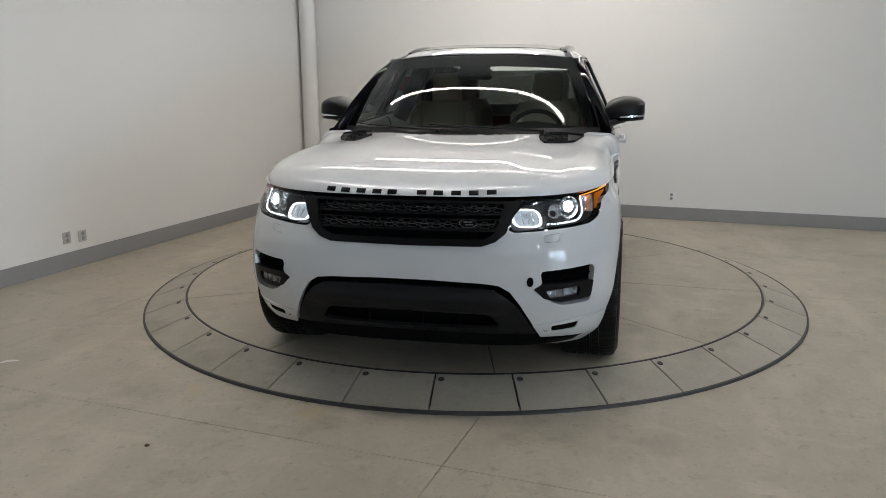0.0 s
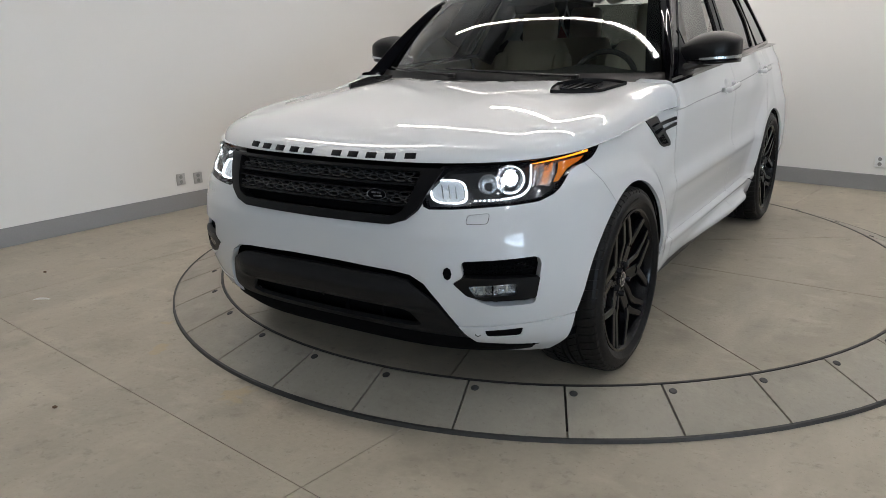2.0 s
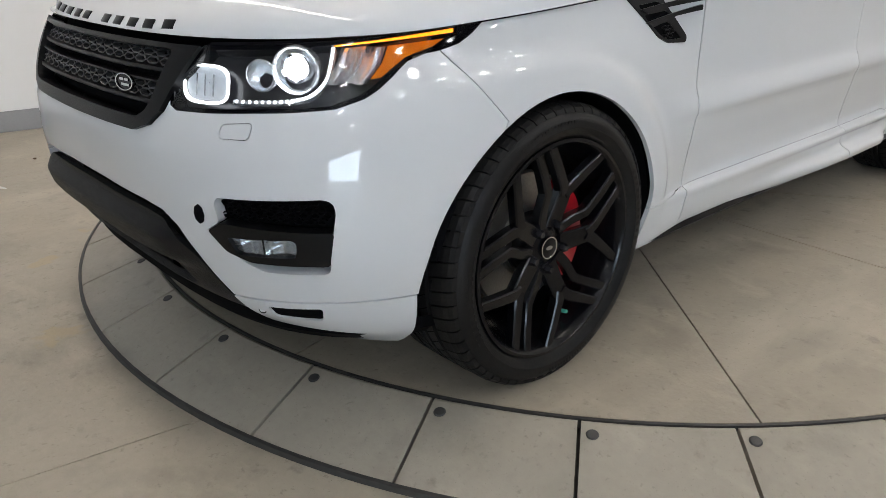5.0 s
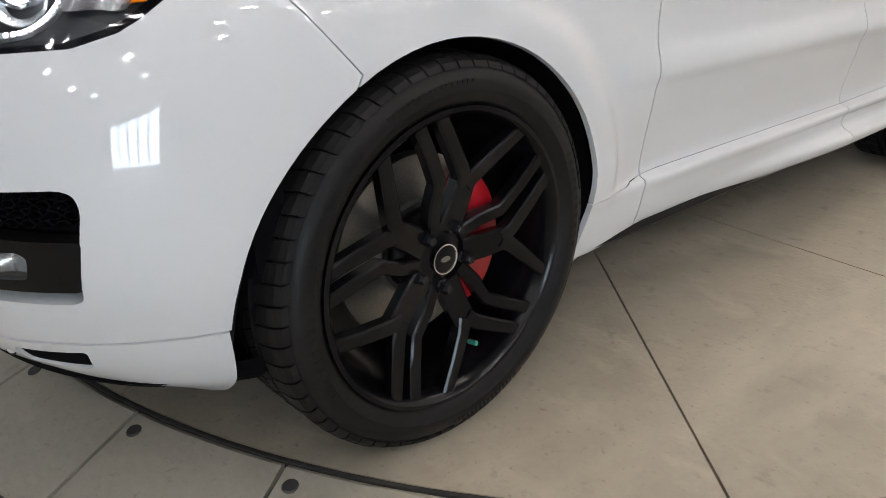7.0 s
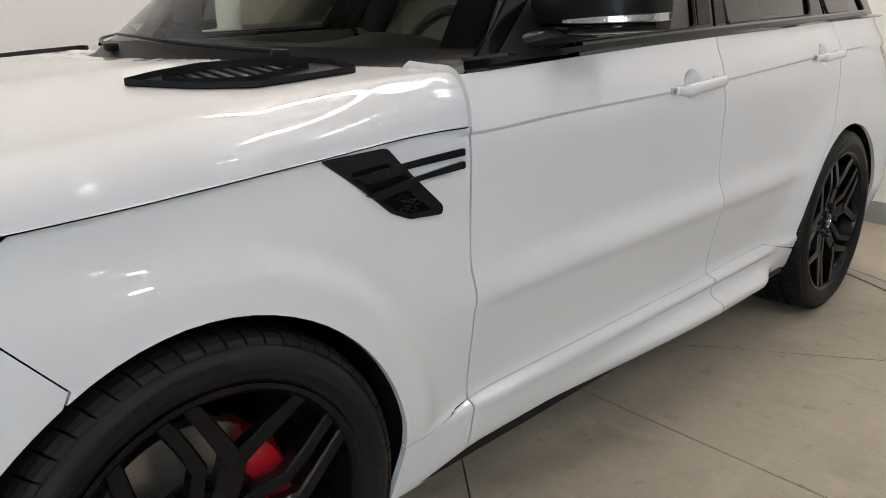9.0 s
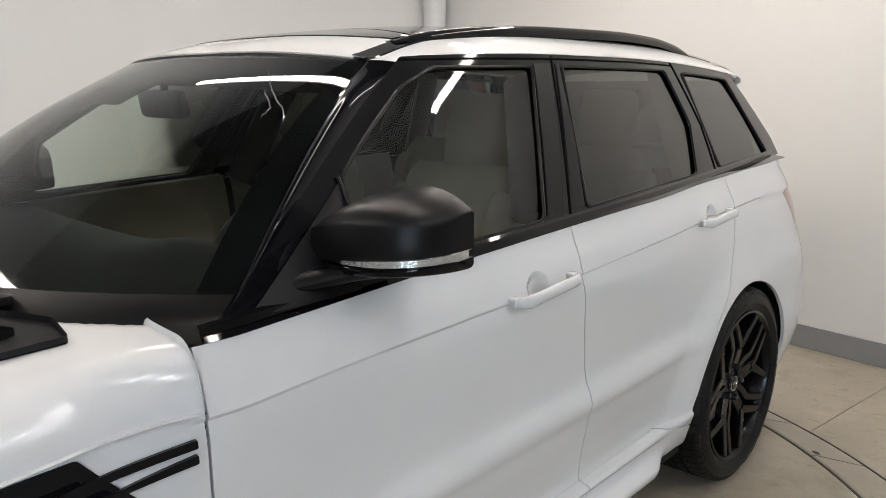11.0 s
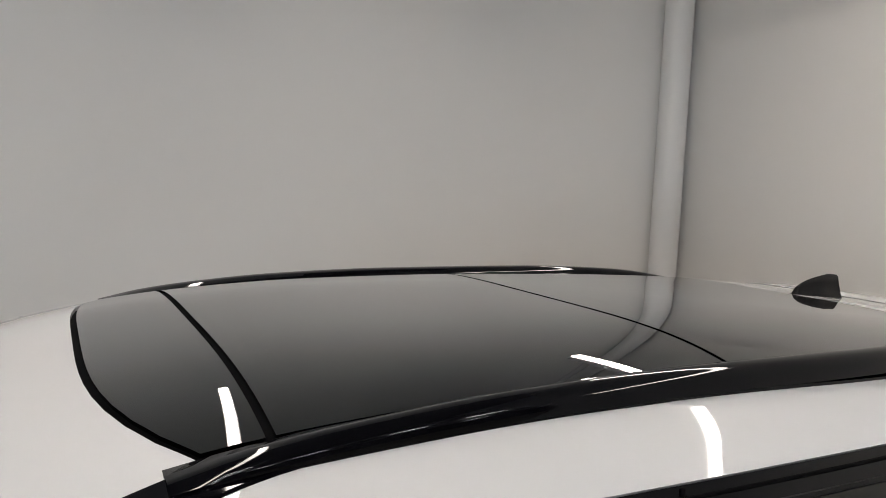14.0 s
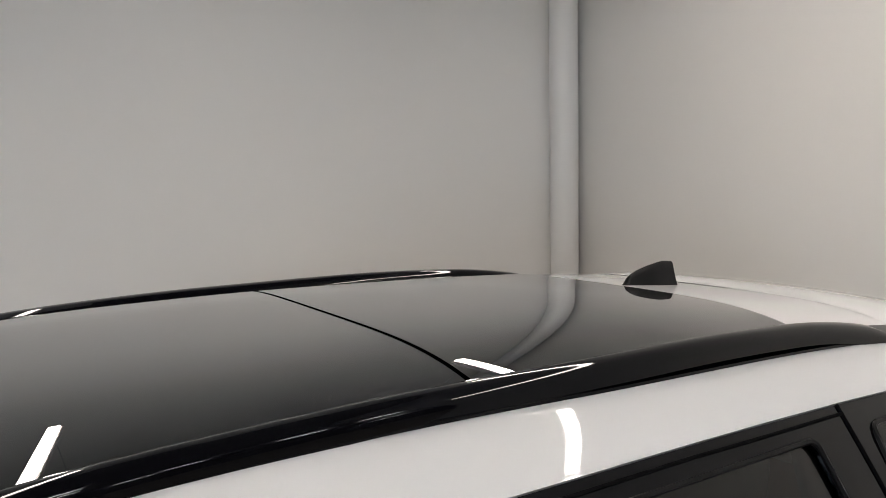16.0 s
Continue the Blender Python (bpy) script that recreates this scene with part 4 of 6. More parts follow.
def build_headlight():
    lim = lambda c: c.x > .38 and c.z > .7 and c.y < -1.5
    out = new("headlight")
    out.parent = car
    tagged(out, "lit headlamp with a white ring and amber strip")
    P = lambda u, z, s: nose_point(u, z, 45, s)
    # bowl
    bm = patch(HEAD, 45, -.045, lim)
    part("lamp_back", bm, LAMP_DARK, out)
    rim = patch(HEAD, 45, -.001, lim)
    mid_u, mid_z = -.95, .885
    inner = [(u + (.012 if u < mid_u else -.012), z + (.007 if z < mid_z else -.010)) for u, z in HEAD]
    inner = inner[:3] + [(-.606, .977), (-.610, .960), (-.640, .946)] + inner[7:]
    carve(rim, inner, 45, keep=False, where=lim)
    lip(rim, .045)
    part("lamp_rim", rim, GLOSS_BLACK, out)
    # square ring of light
    def loop(cu, cz, wu, wz, n=44, p=3.4):
        pts = []
        for i in range(n):
            a = 2 * math.pi * i / n
            q = (abs(math.cos(a)) ** p + abs(math.sin(a)) ** p) ** (-1 / p)
            pts.append((cu + wu * q * math.cos(a), cz + wz * q * math.sin(a)))
        return pts
    ring = loop(-1.160, .864, .060, .0395)
    bm = bmesh.new()
    rows = []
    for u, z in ring:
        du, dz = (u + 1.160), (z - .864)
        rows.append([P(u - du * .10, z - dz * .12, .022), P(u - du * .075, z - dz * .085, .012), P(u, z, .012), P(u + du * .02, z + dz * .02, .022)])
    lattice(bm, rows, close_u=True, close_v=True)
    part("light_ring", bm, LED, out, "white ring of light")
    bm = bmesh.new()
    rows = [[P(-1.160 + (u + 1.160) * s, .864 + (z - .864) * s, .020 + .02 * (1 - s)) for u, z in ring] for s in (.86, .55, .25, .02)]
    lattice(bm, rows, close_v=True)
    part("ring_bowl", bm, RING_LENS, out)
    bm = bmesh.new()
    for du in (-.022, 0, .022):
        rows = [[P(-1.160 + du + w, z, .012) for z in np.linspace(.842, .886, 4)] for w in (-.002, .002)]
        lattice(bm, rows)
    part("ring_ribs", bm, SILVER, out)
    # projector
    c = Vector(P(-.945, .905, .020))
    face = Matrix.Translation(c) @ Vector((.62, -.78, .0)).to_track_quat("Z", "Y").to_matrix().to_4x4()
    for prof, mat, name, words in (([(.0, .012), (.012, .010), (.021, .003), (.025, -.004)], BEAM, "projector_lens", "bright projector lens"),
                                   ([(.026, -.01), (.027, .004), (.033, .006), (.036, 0), (.037, -.02)], CHROME, "projector_ring", "")):
        bm = bmesh.new()
        lathe(bm, prof, 32)
        bmesh.ops.transform(bm, matrix=face, verts=bm.verts)
        part(name, bm, mat, out, words)
    # bowl round the projector and a smaller bowl beside it
    for du, dz, prof, mat in ((0, 0, [(.036, -.012), (.043, .004), (.050, .012), (.053, .010), (.054, -.01)], SILVER), (-.078, -.012, [(.0, -.022), (.016, -.018), (.028, -.006), (.033, .006), (.036, .004)], SILVER)):
        bm = bmesh.new()
        lathe(bm, prof, 36)
        bmesh.ops.transform(bm, matrix=Matrix.Translation(Vector(P(-.945 + du, .900 + dz, .024)) - c) @ face, verts=bm.verts)
        part("lamp_bowl", bm, mat, out)
    # running light along the foot, dotted
    path = [(-1.085, .836), (-1.0, .838), (-.93, .845), (-.895, .862), (-.875, .89), (-.868, .925), (-.865, .945)]
    us = spline([(i, p[0]) for i, p in enumerate(path)])
    zs = spline([(i, p[1]) for i, p in enumerate(path)])
    n = 34
    bm = bmesh.new()
    for i in range(n):
        t = 6 * (i + .5) / n
        p = Vector(P(float(us(t)), float(zs(t)), .010))
        bmesh.ops.create_icosphere(bm, subdivisions=1, radius=.0042, matrix=Matrix.Translation(p))
    part("running_light", bm, LED, out, "dotted white running light")
    bm = bmesh.new()
    tube(bm, [P(float(us(t)), float(zs(t)) - .004, .016) for t in np.linspace(0, 6, 30)], .007, 8)
    part("light_guide", bm, SILVER, out)
    # amber strip and reflector
    bm = bmesh.new()
    rows = []
    for i, t in enumerate(np.linspace(0, 1, 20)):
        u, z = -.862 + t * .248, .953 + .0195 * t
        rows.append([P(u, z - .006, .012), P(u, z - .0048, .006), P(u, z + .0048, .006), P(u, z + .006, .012)])
    lattice(bm, rows)
    part("indicator", bm, AMBER_LED, out, "lit amber indicator strip")
    bm = bmesh.new()
    lattice(bm, [[P(a + (b - a) * s, za + (zb - za) * s, .014) for s in np.linspace(0, 1, 12)] for a, za, b, zb in
                 ((-.752, .946, -.634, .955), (-.757, .930, -.658, .940), (-.764, .912, -.715, .922), (-.787, .882, -.765, .884))])
    part("side_reflector", bm, AMBER, out, "amber side reflector")
    bm = bmesh.new()
    lattice(bm, [[P(a + (b - a) * s, z, .028 - .012 * math.sin(s * 9)) for s in np.linspace(0, 1, 12)] for a, b, z in ((-.852, -.758, .944), (-.856, -.763, .925), (-.866, -.772, .900), (-.882, -.796, .872))])
    part("indicator_bowl", bm, SILVER, out)
    lens = patch(HEAD, 45, .0005, lim)
    ob = part("lens", lens, LENS, out)
    ob.visible_shadow = False
    return out


def mirrored_group(group):
    """A copy of a part with its pieces for the other side."""
    twin = new(group.name.split(".")[0])
    twin.parent = group.parent
    if group.get("label"):
        tagged(twin, group["label"])
    for o in group.children:
        bm = bmesh.new()
        bm.from_mesh(o.data)
        other = flipped(bm)
        bm.free()
        p = part(o.name.split(".")[0], other, o.data.materials[0], twin, o.get("label", ""), angle=40)
        p.visible_shadow = o.visible_shadow
    return twin


def build_fog():
    lim = lambda c: c.x > .45 and c.y < -1.6 and c.z < .7
    g = new("fog_lamp")
    g.parent = car
    tagged(g, "black fog lamp surround with two clear reflectors")
    F = lambda u, z, s: nose_point(u, z, 60, s)
    bm = patch(rounded(FOG, .012, 3), 60, -.05, lim)
    part("recess", bm, DARK, g)
    bm = bmesh.new()
    hex_mesh(bm, -.575, -.305, .578, .636, .0150, .0030, .012, lambda u, z, d: F(u, z, .022 + d))
    part("fog_mesh", bm, DARK, g, smooth_=False)
    bez = [(-.610, .546), (-.568, .571), (-.298, .566), (-.312, .486), (-.50, .482), (-.562, .500)]
    hole = [(-.556, .538), (-.392, .549), (-.378, .541), (-.385, .505), (-.530, .497)]
    bm = patch(rounded(bez, .008, 3), 60, .002, lim)
    carve(bm, rounded(hole, .010, 3), 60, keep=False)
    lip(bm, .035)
    part("fog_bezel", bm, SATIN_BLACK, g)
    for u0, u1 in ((-.548, -.470), (-.465, -.388)):
        bm = bmesh.new()
        rows = []
        for s in np.linspace(0, 1, 10):
            u = u0 + (u1 - u0) * s
            rows.append([F(u, .500 + (.545 - .500) * q, .012 + .028 * math.sin(math.pi * s) * math.sin(math.pi * q)) for q in np.linspace(0, 1, 8)])
        lattice(bm, rows)
        part("fog_reflector", bm, SILVER, g)
        bm = bmesh.new()
        for q in (.25, .7):
            u = u0 + (u1 - u0) * q
            lattice(bm, [[F(u - .008 + a, z, .016) for z in (.502, .52, .543)] for a in (0, .005)])
        part("fog_facet", bm, SILVER, g)
    bm = patch(rounded(hole, .010, 3), 60, -.004, lim)
    ob = part("fog_lens", bm, LENS, g)
    ob.visible_shadow = False
    bm = patch(rounded(SLOT, .01, 3), 60, -.003, lim)
    part("slot_back", bm, DARK, g)
    # parking sensor
    c = Vector(F(-.522, .333, -.001))
    m = Matrix.Translation(c) @ Vector((.5, -.86, .0)).to_track_quat("Z", "Y").to_matrix().to_4x4()
    for prof, mat in (([(0, .002), (.0075, .002), (.0085, .0)], PAINT), ([(.0088, -.001), (.0095, .0015), (.0118, .0)], SATIN_BLACK)):
        bm = bmesh.new()
        lathe(bm, prof, 20)
        bmesh.ops.transform(bm, matrix=m, verts=bm.verts)
        part("parking_sensor", bm, mat, g)
    return g


build_front()
build_grille()
build_lower_intake()
_h = build_headlight()
mirrored_group(_h)
_f = build_fog()
mirrored_group(_f)


def build_marks():
    """Ten plain black bars on the bonnet's lip and a disc for the towing-eye hole."""
    xs = [-.385, -.310, -.231, -.152, -.078, .064, .143, .226, .307, .388]
    for x in xs:
        # seat the bar on the bonnet's lip
        best = None
        for k in np.linspace(0, .75, 60):
            for r in np.linspace(.93, 1, 60):
                p = bonnet_point(k, r)
                e = abs(p[0] - abs(x)) + abs(p[2] - (.974 + .006 * (abs(x) / .4) ** 2))
                if best is None or e < best[0]:
                    best = (e, p, (k, r))
        p = best[1]
        k, r = best[2]
        along_r = Vector(bonnet_point(k, r - .012) - bonnet_point(k, min(r + .006, 1))).normalized()
        along_k = Vector(bonnet_point(k + .02, r) - bonnet_point(max(k - .02, 0), r)).normalized()
        if x < 0:
            along_r.x, along_k = -along_r.x, Vector((along_k.x, -along_k.y, -along_k.z))
        up = along_k.cross(along_r).normalized()
        over = up.cross(along_k).normalized()
        bm = bmesh.new()
        box(bm, -.0225, -.0120, -.004, .0225, .0120, .002, bevel=.0015)
        m = Matrix.Translation((x, p[1], p[2])) @ Matrix((along_k, over, up)).transposed().to_4x4()
        bmesh.ops.transform(bm, matrix=m, verts=bm.verts)
        part("letter_bar", bm, SATIN_BLACK, car)
    # raised disc whose dark colour stands for the shade in the open hole
    c = Vector(nose_point(.578 * S60 - 2.259 * C60, .583, 60, -.001))
    bm = bmesh.new()
    lathe(bm, [(0, .003), (.017, .003), (.019, .001), (.019, -.01)], 8)
    bmesh.ops.transform(bm, matrix=Matrix.Translation(c) @ Vector((.3, -.95, 0)).to_track_quat("Z", "Y").to_matrix().to_4x4() @ Matrix.Diagonal((.85, 1.25, 1, 1)), verts=bm.verts)
    part("tow_plug", bm, DARK, car, "dark disc standing for the open towing-eye hole")


build_marks()

build_gap_shade()
carve(WING, rounded([(-1.170, 1.0105), (-1.024, 1.0145), (-.99, .974), (-.967, .949), (-.909, .889), (-.911, .876), (-.99, .881), (-1.032, .899), (-1.086, .946)], .008, 3), keep=False)
carve(WING, HEAD, 45, keep=False, where=lambda c: c.x > .4 and c.z > .7 and c.y < -1.5)
WINGS = two("front_wing", WING, PAINT)
HANDLES = ((-.022, .262, 1.050, 1.0665), (1.066, 1.345, 1.085, 1.095))
for _door, (_a, _b, _c, _d) in zip((DOOR_F, DOOR_R), HANDLES):
    _cy, _cz = _a + (_b - _a) * .44, _c + (_d - _c) * .44 + .003
    carve(_door, [(_cy + .047 * math.cos(t), _cz + .041 * math.sin(t)) for t in np.linspace(0, 2 * math.pi, 25)[:-1]], keep=False)
DOORS_F = two("front_door", DOOR_F, PAINT)
DOORS_R = two("rear_door", DOOR_R, PAINT)
TAIL_POLY = rounded([(1.945, 1.090), (2.06, 1.112), (2.6, 1.115), (2.6, .93), (2.06, .935), (1.995, 1.02)], .015, 3)
carve(QUARTER, TAIL_POLY, keep=False, where=lambda c: c.y > 1.9)
two("rear_quarter", QUARTER, PAINT)
two("sill", SILL_W, PAINT)
two("sill", SILL_F, PAINT)
two("sill", SILL_R, PAINT)


def build_bonnet():
    bm = bmesh.new()
    ks = list(np.linspace(0, 1, 60)) + list(np.linspace(1, 2, 50))[1:]
    rs = [1 - .985 * (q ** 1.7) for q in np.linspace(0, 1, 46)]
    rows = [[bonnet_point(k, r) for r in rs] for k in ks]
    for row in rows[:1]:
        for p in row:
            p[0] = 0
    lattice(bm, rows, flip=True)
    mirror(bm)
    bm.normal_update()
    lip(bm, .014)
    part("bonnet", bm, PAINT, car, angle=40)


def build_roof():
    """White roof shell with its side rails; the glass lies in a cut-out."""
    bm = bmesh.new()
    ys = np.linspace(-.245, 2.12, 84)
    us = np.linspace(0, 1, 36)
    rows = []
    for y in ys:
        row = []
        for u in us:
            x = float(gutter_x(y)) * u ** .85
            yy = y + (.130 * u ** 2.4 * (1 - smooth(-.245, .18, y)))
            row.append((x, yy, float(roof_z(x, y))))
        rows.append(row)
    lattice(bm, rows, flip=True)
    return bm


def glass_sheet():
    bm = bmesh.new()
    ys = np.linspace(-.86, 2.30, 130)
    rows = []
    for y in ys:
        z0, z1 = float(belt_z(y)) - .012, float(gutter_z(y)) + .0
        rows.append([(float(glass_x(y, z)), y, z) for z in np.linspace(z0, z1, 40)])
    lattice(bm, rows)
    return bm


GSHEET = glass_sheet()
# outline of the black side frame, and the panes in it, as (y, z)
A_FOOT, A_HEAD = (-.80, 1.13), (-.10, 1.622)
PANE_F = [(-.405, 1.193), (.205, 1.212), (.405, 1.608), (0, 1.604), (-.135, 1.555), (-.275, 1.463), (-.40, 1.376)]
PANE_R = [(.416, 1.219), (1.20, 1.236), (1.296, 1.407), (1.255, 1.600), (.552, 1.610)]
PANE_Q = [(1.432, 1.240), (2.05, 1.247), (1.88, 1.566), (1.412, 1.592)]


def build_glasshouse():
    bulge = [(A_FOOT[0] + (A_HEAD[0] - A_FOOT[0]) * v, A_FOOT[1] + (A_HEAD[1] - A_FOOT[1]) * v + .02 * math.sin(math.pi * v)) for v in np.linspace(.97, .05, 12)]
    frame_poly = [A_FOOT] + [(float(y), float(belt_z(y)) - .002) for y in np.linspace(-.76, 2.24, 24)] + [(2.22, 1.30), (1.985, 1.595)] + [(float(y), float(gutter_z(y)) - .002) for y in np.linspace(1.95, -.09, 30)] + bulge
    fr = carve(GSHEET.copy(), frame_poly)
    for pane in (PANE_F, PANE_R, PANE_Q):
        carve(fr, rounded(pane, .022), keep=False)
    two("window_frame", fr, GLOSS_BLACK, "gloss black window surround", depth=.018)
    for pane, mat, words in ((PANE_F, CLEAR_GLASS, ""), (PANE_R, TINT_GLASS, "dark tinted side window"), (PANE_Q, TINT_GLASS, "dark tinted side window")):
        bm = carve(GSHEET.copy(), rounded([(p[0] + .004, p[1]) for p in pane], .022))
        for v in bm.verts:
            v.co.x -= .008
        two("window", bm, mat, words, depth=0)


def build_screen():
    bm = bmesh.new()
    rows = [[screen_point(u, v) for u in np.linspace(-1, 1, 41)] for v in np.linspace(0, 1, 30)]
    lattice(bm, rows, flip=True)
    part("windscreen", bm, SCREEN_GLASS, car)
    # front pillar between screen and side frame
    bm = bmesh.new()
    rows = []
    for v in np.linspace(-.03, .985, 30):
        a = Vector(screen_point(1, v))
        y, z = A_FOOT[0] + (A_HEAD[0] - A_FOOT[0]) * v, A_FOOT[1] + (A_HEAD[1] - A_FOOT[1]) * v + .02 * math.sin(math.pi * max(v, 0))
        b = Vector((float(glass_x(y, z)) + .001, y, z))
        row = [a + Vector((-.012, -.002, -.002))]
        for s in np.linspace(.04, 1, 13):
            row.append(a.lerp(b, float(s)) + Vector((.016, -.018, .016)) * (math.sin(math.pi * float(s)) ** .8 * (1 - .9 * float(smooth(.72, .98, v))) * (.25 + .75 * float(smooth(0, .3, v)))))
        rows.append(row + [b + Vector((-.004, .012, 0))])
    lattice(bm, rows)
    two("front_pillar", bm, GLOSS_BLACK, "gloss black windscreen pillar", depth=0)


build_bonnet()
ROOFB = build_roof()
build_glasshouse()
build_screen()
GLASS_ROOF = [(-.066 + .10 * (x / .53) ** 4 , x) for x in np.linspace(.53, -.53, 21)] + [(1.535 - .04 * (x / .53) ** 2, x) for x in np.linspace(-.53, .53, 13)]


def carve_top(bm, poly, keep=True):
    """Cuts a sheet along a polygon of (y, x) pairs seen from above."""
    for i in range(len(poly)):
        (y0, x0), (y1, x1) = poly[i], poly[(i + 1) % len(poly)]
        d = Vector((x1 - x0, y1 - y0, 0))
        if d.length < 1e-6:
            continue
        ly, hy, lx, hx = min(y0, y1) - 1e-4, max(y0, y1) + 1e-4, min(x0, x1) - 1e-4, max(x0, x1) + 1e-4
        fs = [f for f in bm.faces if max(v.co.y for v in f.verts) > ly and min(v.co.y for v in f.verts) < hy and max(v.co.x for v in f.verts) > lx and min(v.co.x for v in f.verts) < hx]
        if fs:
            geom = fs + list({e for f in fs for e in f.edges}) + list({v for f in fs for v in f.verts})
            bmesh.ops.bisect_plane(bm, geom=geom, dist=1e-6, plane_co=(x0, y0, 0), plane_no=d.cross(Vector((0, 0, 1))).normalized())
    gone = []
    for f in bm.faces:
        c = f.calc_center_median()
        if inside(poly, c.y, c.x) != keep:
            gone.append(f)
    bmesh.ops.delete(bm, geom=gone, context="FACES")
    return bm


def build_top():
    full = ROOFB.copy()
    mirror(full)
    shell = carve_top(full.copy(), GLASS_ROOF, keep=False)
    lip(shell, .012)
    part("roof", shell, PAINT, car, angle=40)
    for poly in ([(-.056 + .10 * (x / .53) ** 4, x) for x in np.linspace(.52, -.52, 21)] + [(.103, -.52), (.103, .52)],
                 [(.114, .52), (.114, -.52), (.774, -.52), (.774, .52)],
                 [(.783, .52), (.783, -.52)] + [(1.526 - .04 * (x / .53) ** 2, x) for x in np.linspace(-.52, .52, 13)]):
        pane = carve_top(full.copy(), poly)
        for v in pane.verts:
            v.co.z += .002
        lip(pane, .006)
        ob = part("roof_glass", pane, ROOF_GLASS, car, "dark glass roof panel")
    rest = carve_top(full.copy(), GLASS_ROOF)
    for v in rest.verts:
        v.co.z -= .006
    part("roof_seal", rest, DARK, car)
    full.free()


def build_header_seal():
    """Black rubber seal between the windscreen and the roof's front edge."""
    bm = bmesh.new()
    pts = []
    for u in np.linspace(-1, 1, 60):
        x = float(gutter_x(-.245)) * math.copysign(abs(u) ** .85, u)
        pts.append((x, -.247 + .130 * abs(u) ** 2.4, float(roof_z(x, -.245)) - .009))
    tube(bm, pts, .006, 8)
    part("header_seal", bm, SATIN_BLACK, car, "black seal above the windscreen")


build_top()
build_header_seal()



# ---- wheels ----
def bar_between(bm, pts, width, x0, x1, chamfer=.004):
    """A flat spoke through (r, angle) points in a wheel's face; its front lies between x0 at the hub and x1 at the rim."""
    mid = []
    for r, a in pts:
        a = radians(a)
        mid.append(Vector((0, r * math.sin(a), r * math.cos(a))))
    rows = []
    n = len(mid)
    for i, p in enumerate(mid):
        d = (mid[min(i + 1, n - 1)] - mid[max(i - 1, 0)]).normalized()
        s = Vector((0, -d.z, d.y))
        t = i / (n - 1)
        w = (width[0] + (width[1] - width[0]) * t) / 2
        x = x0 + (x1 - x0) * t
        f = Vector((1, 0, 0))
        rows.append([p - s * w * .8 + f * (x - .030), p - s * w + f * (x - chamfer), p - s * (w - chamfer) + f * x,
                     p + s * (w - chamfer) + f * x, p + s * w + f * (x - chamfer), p + s * w * .8 + f * (x - .030)])
    V = lattice(bm, rows)
    bm.faces.new(V[0])
    bm.faces.new(list(reversed(V[-1])))


R_TYRE, R_RIM = .390, .303


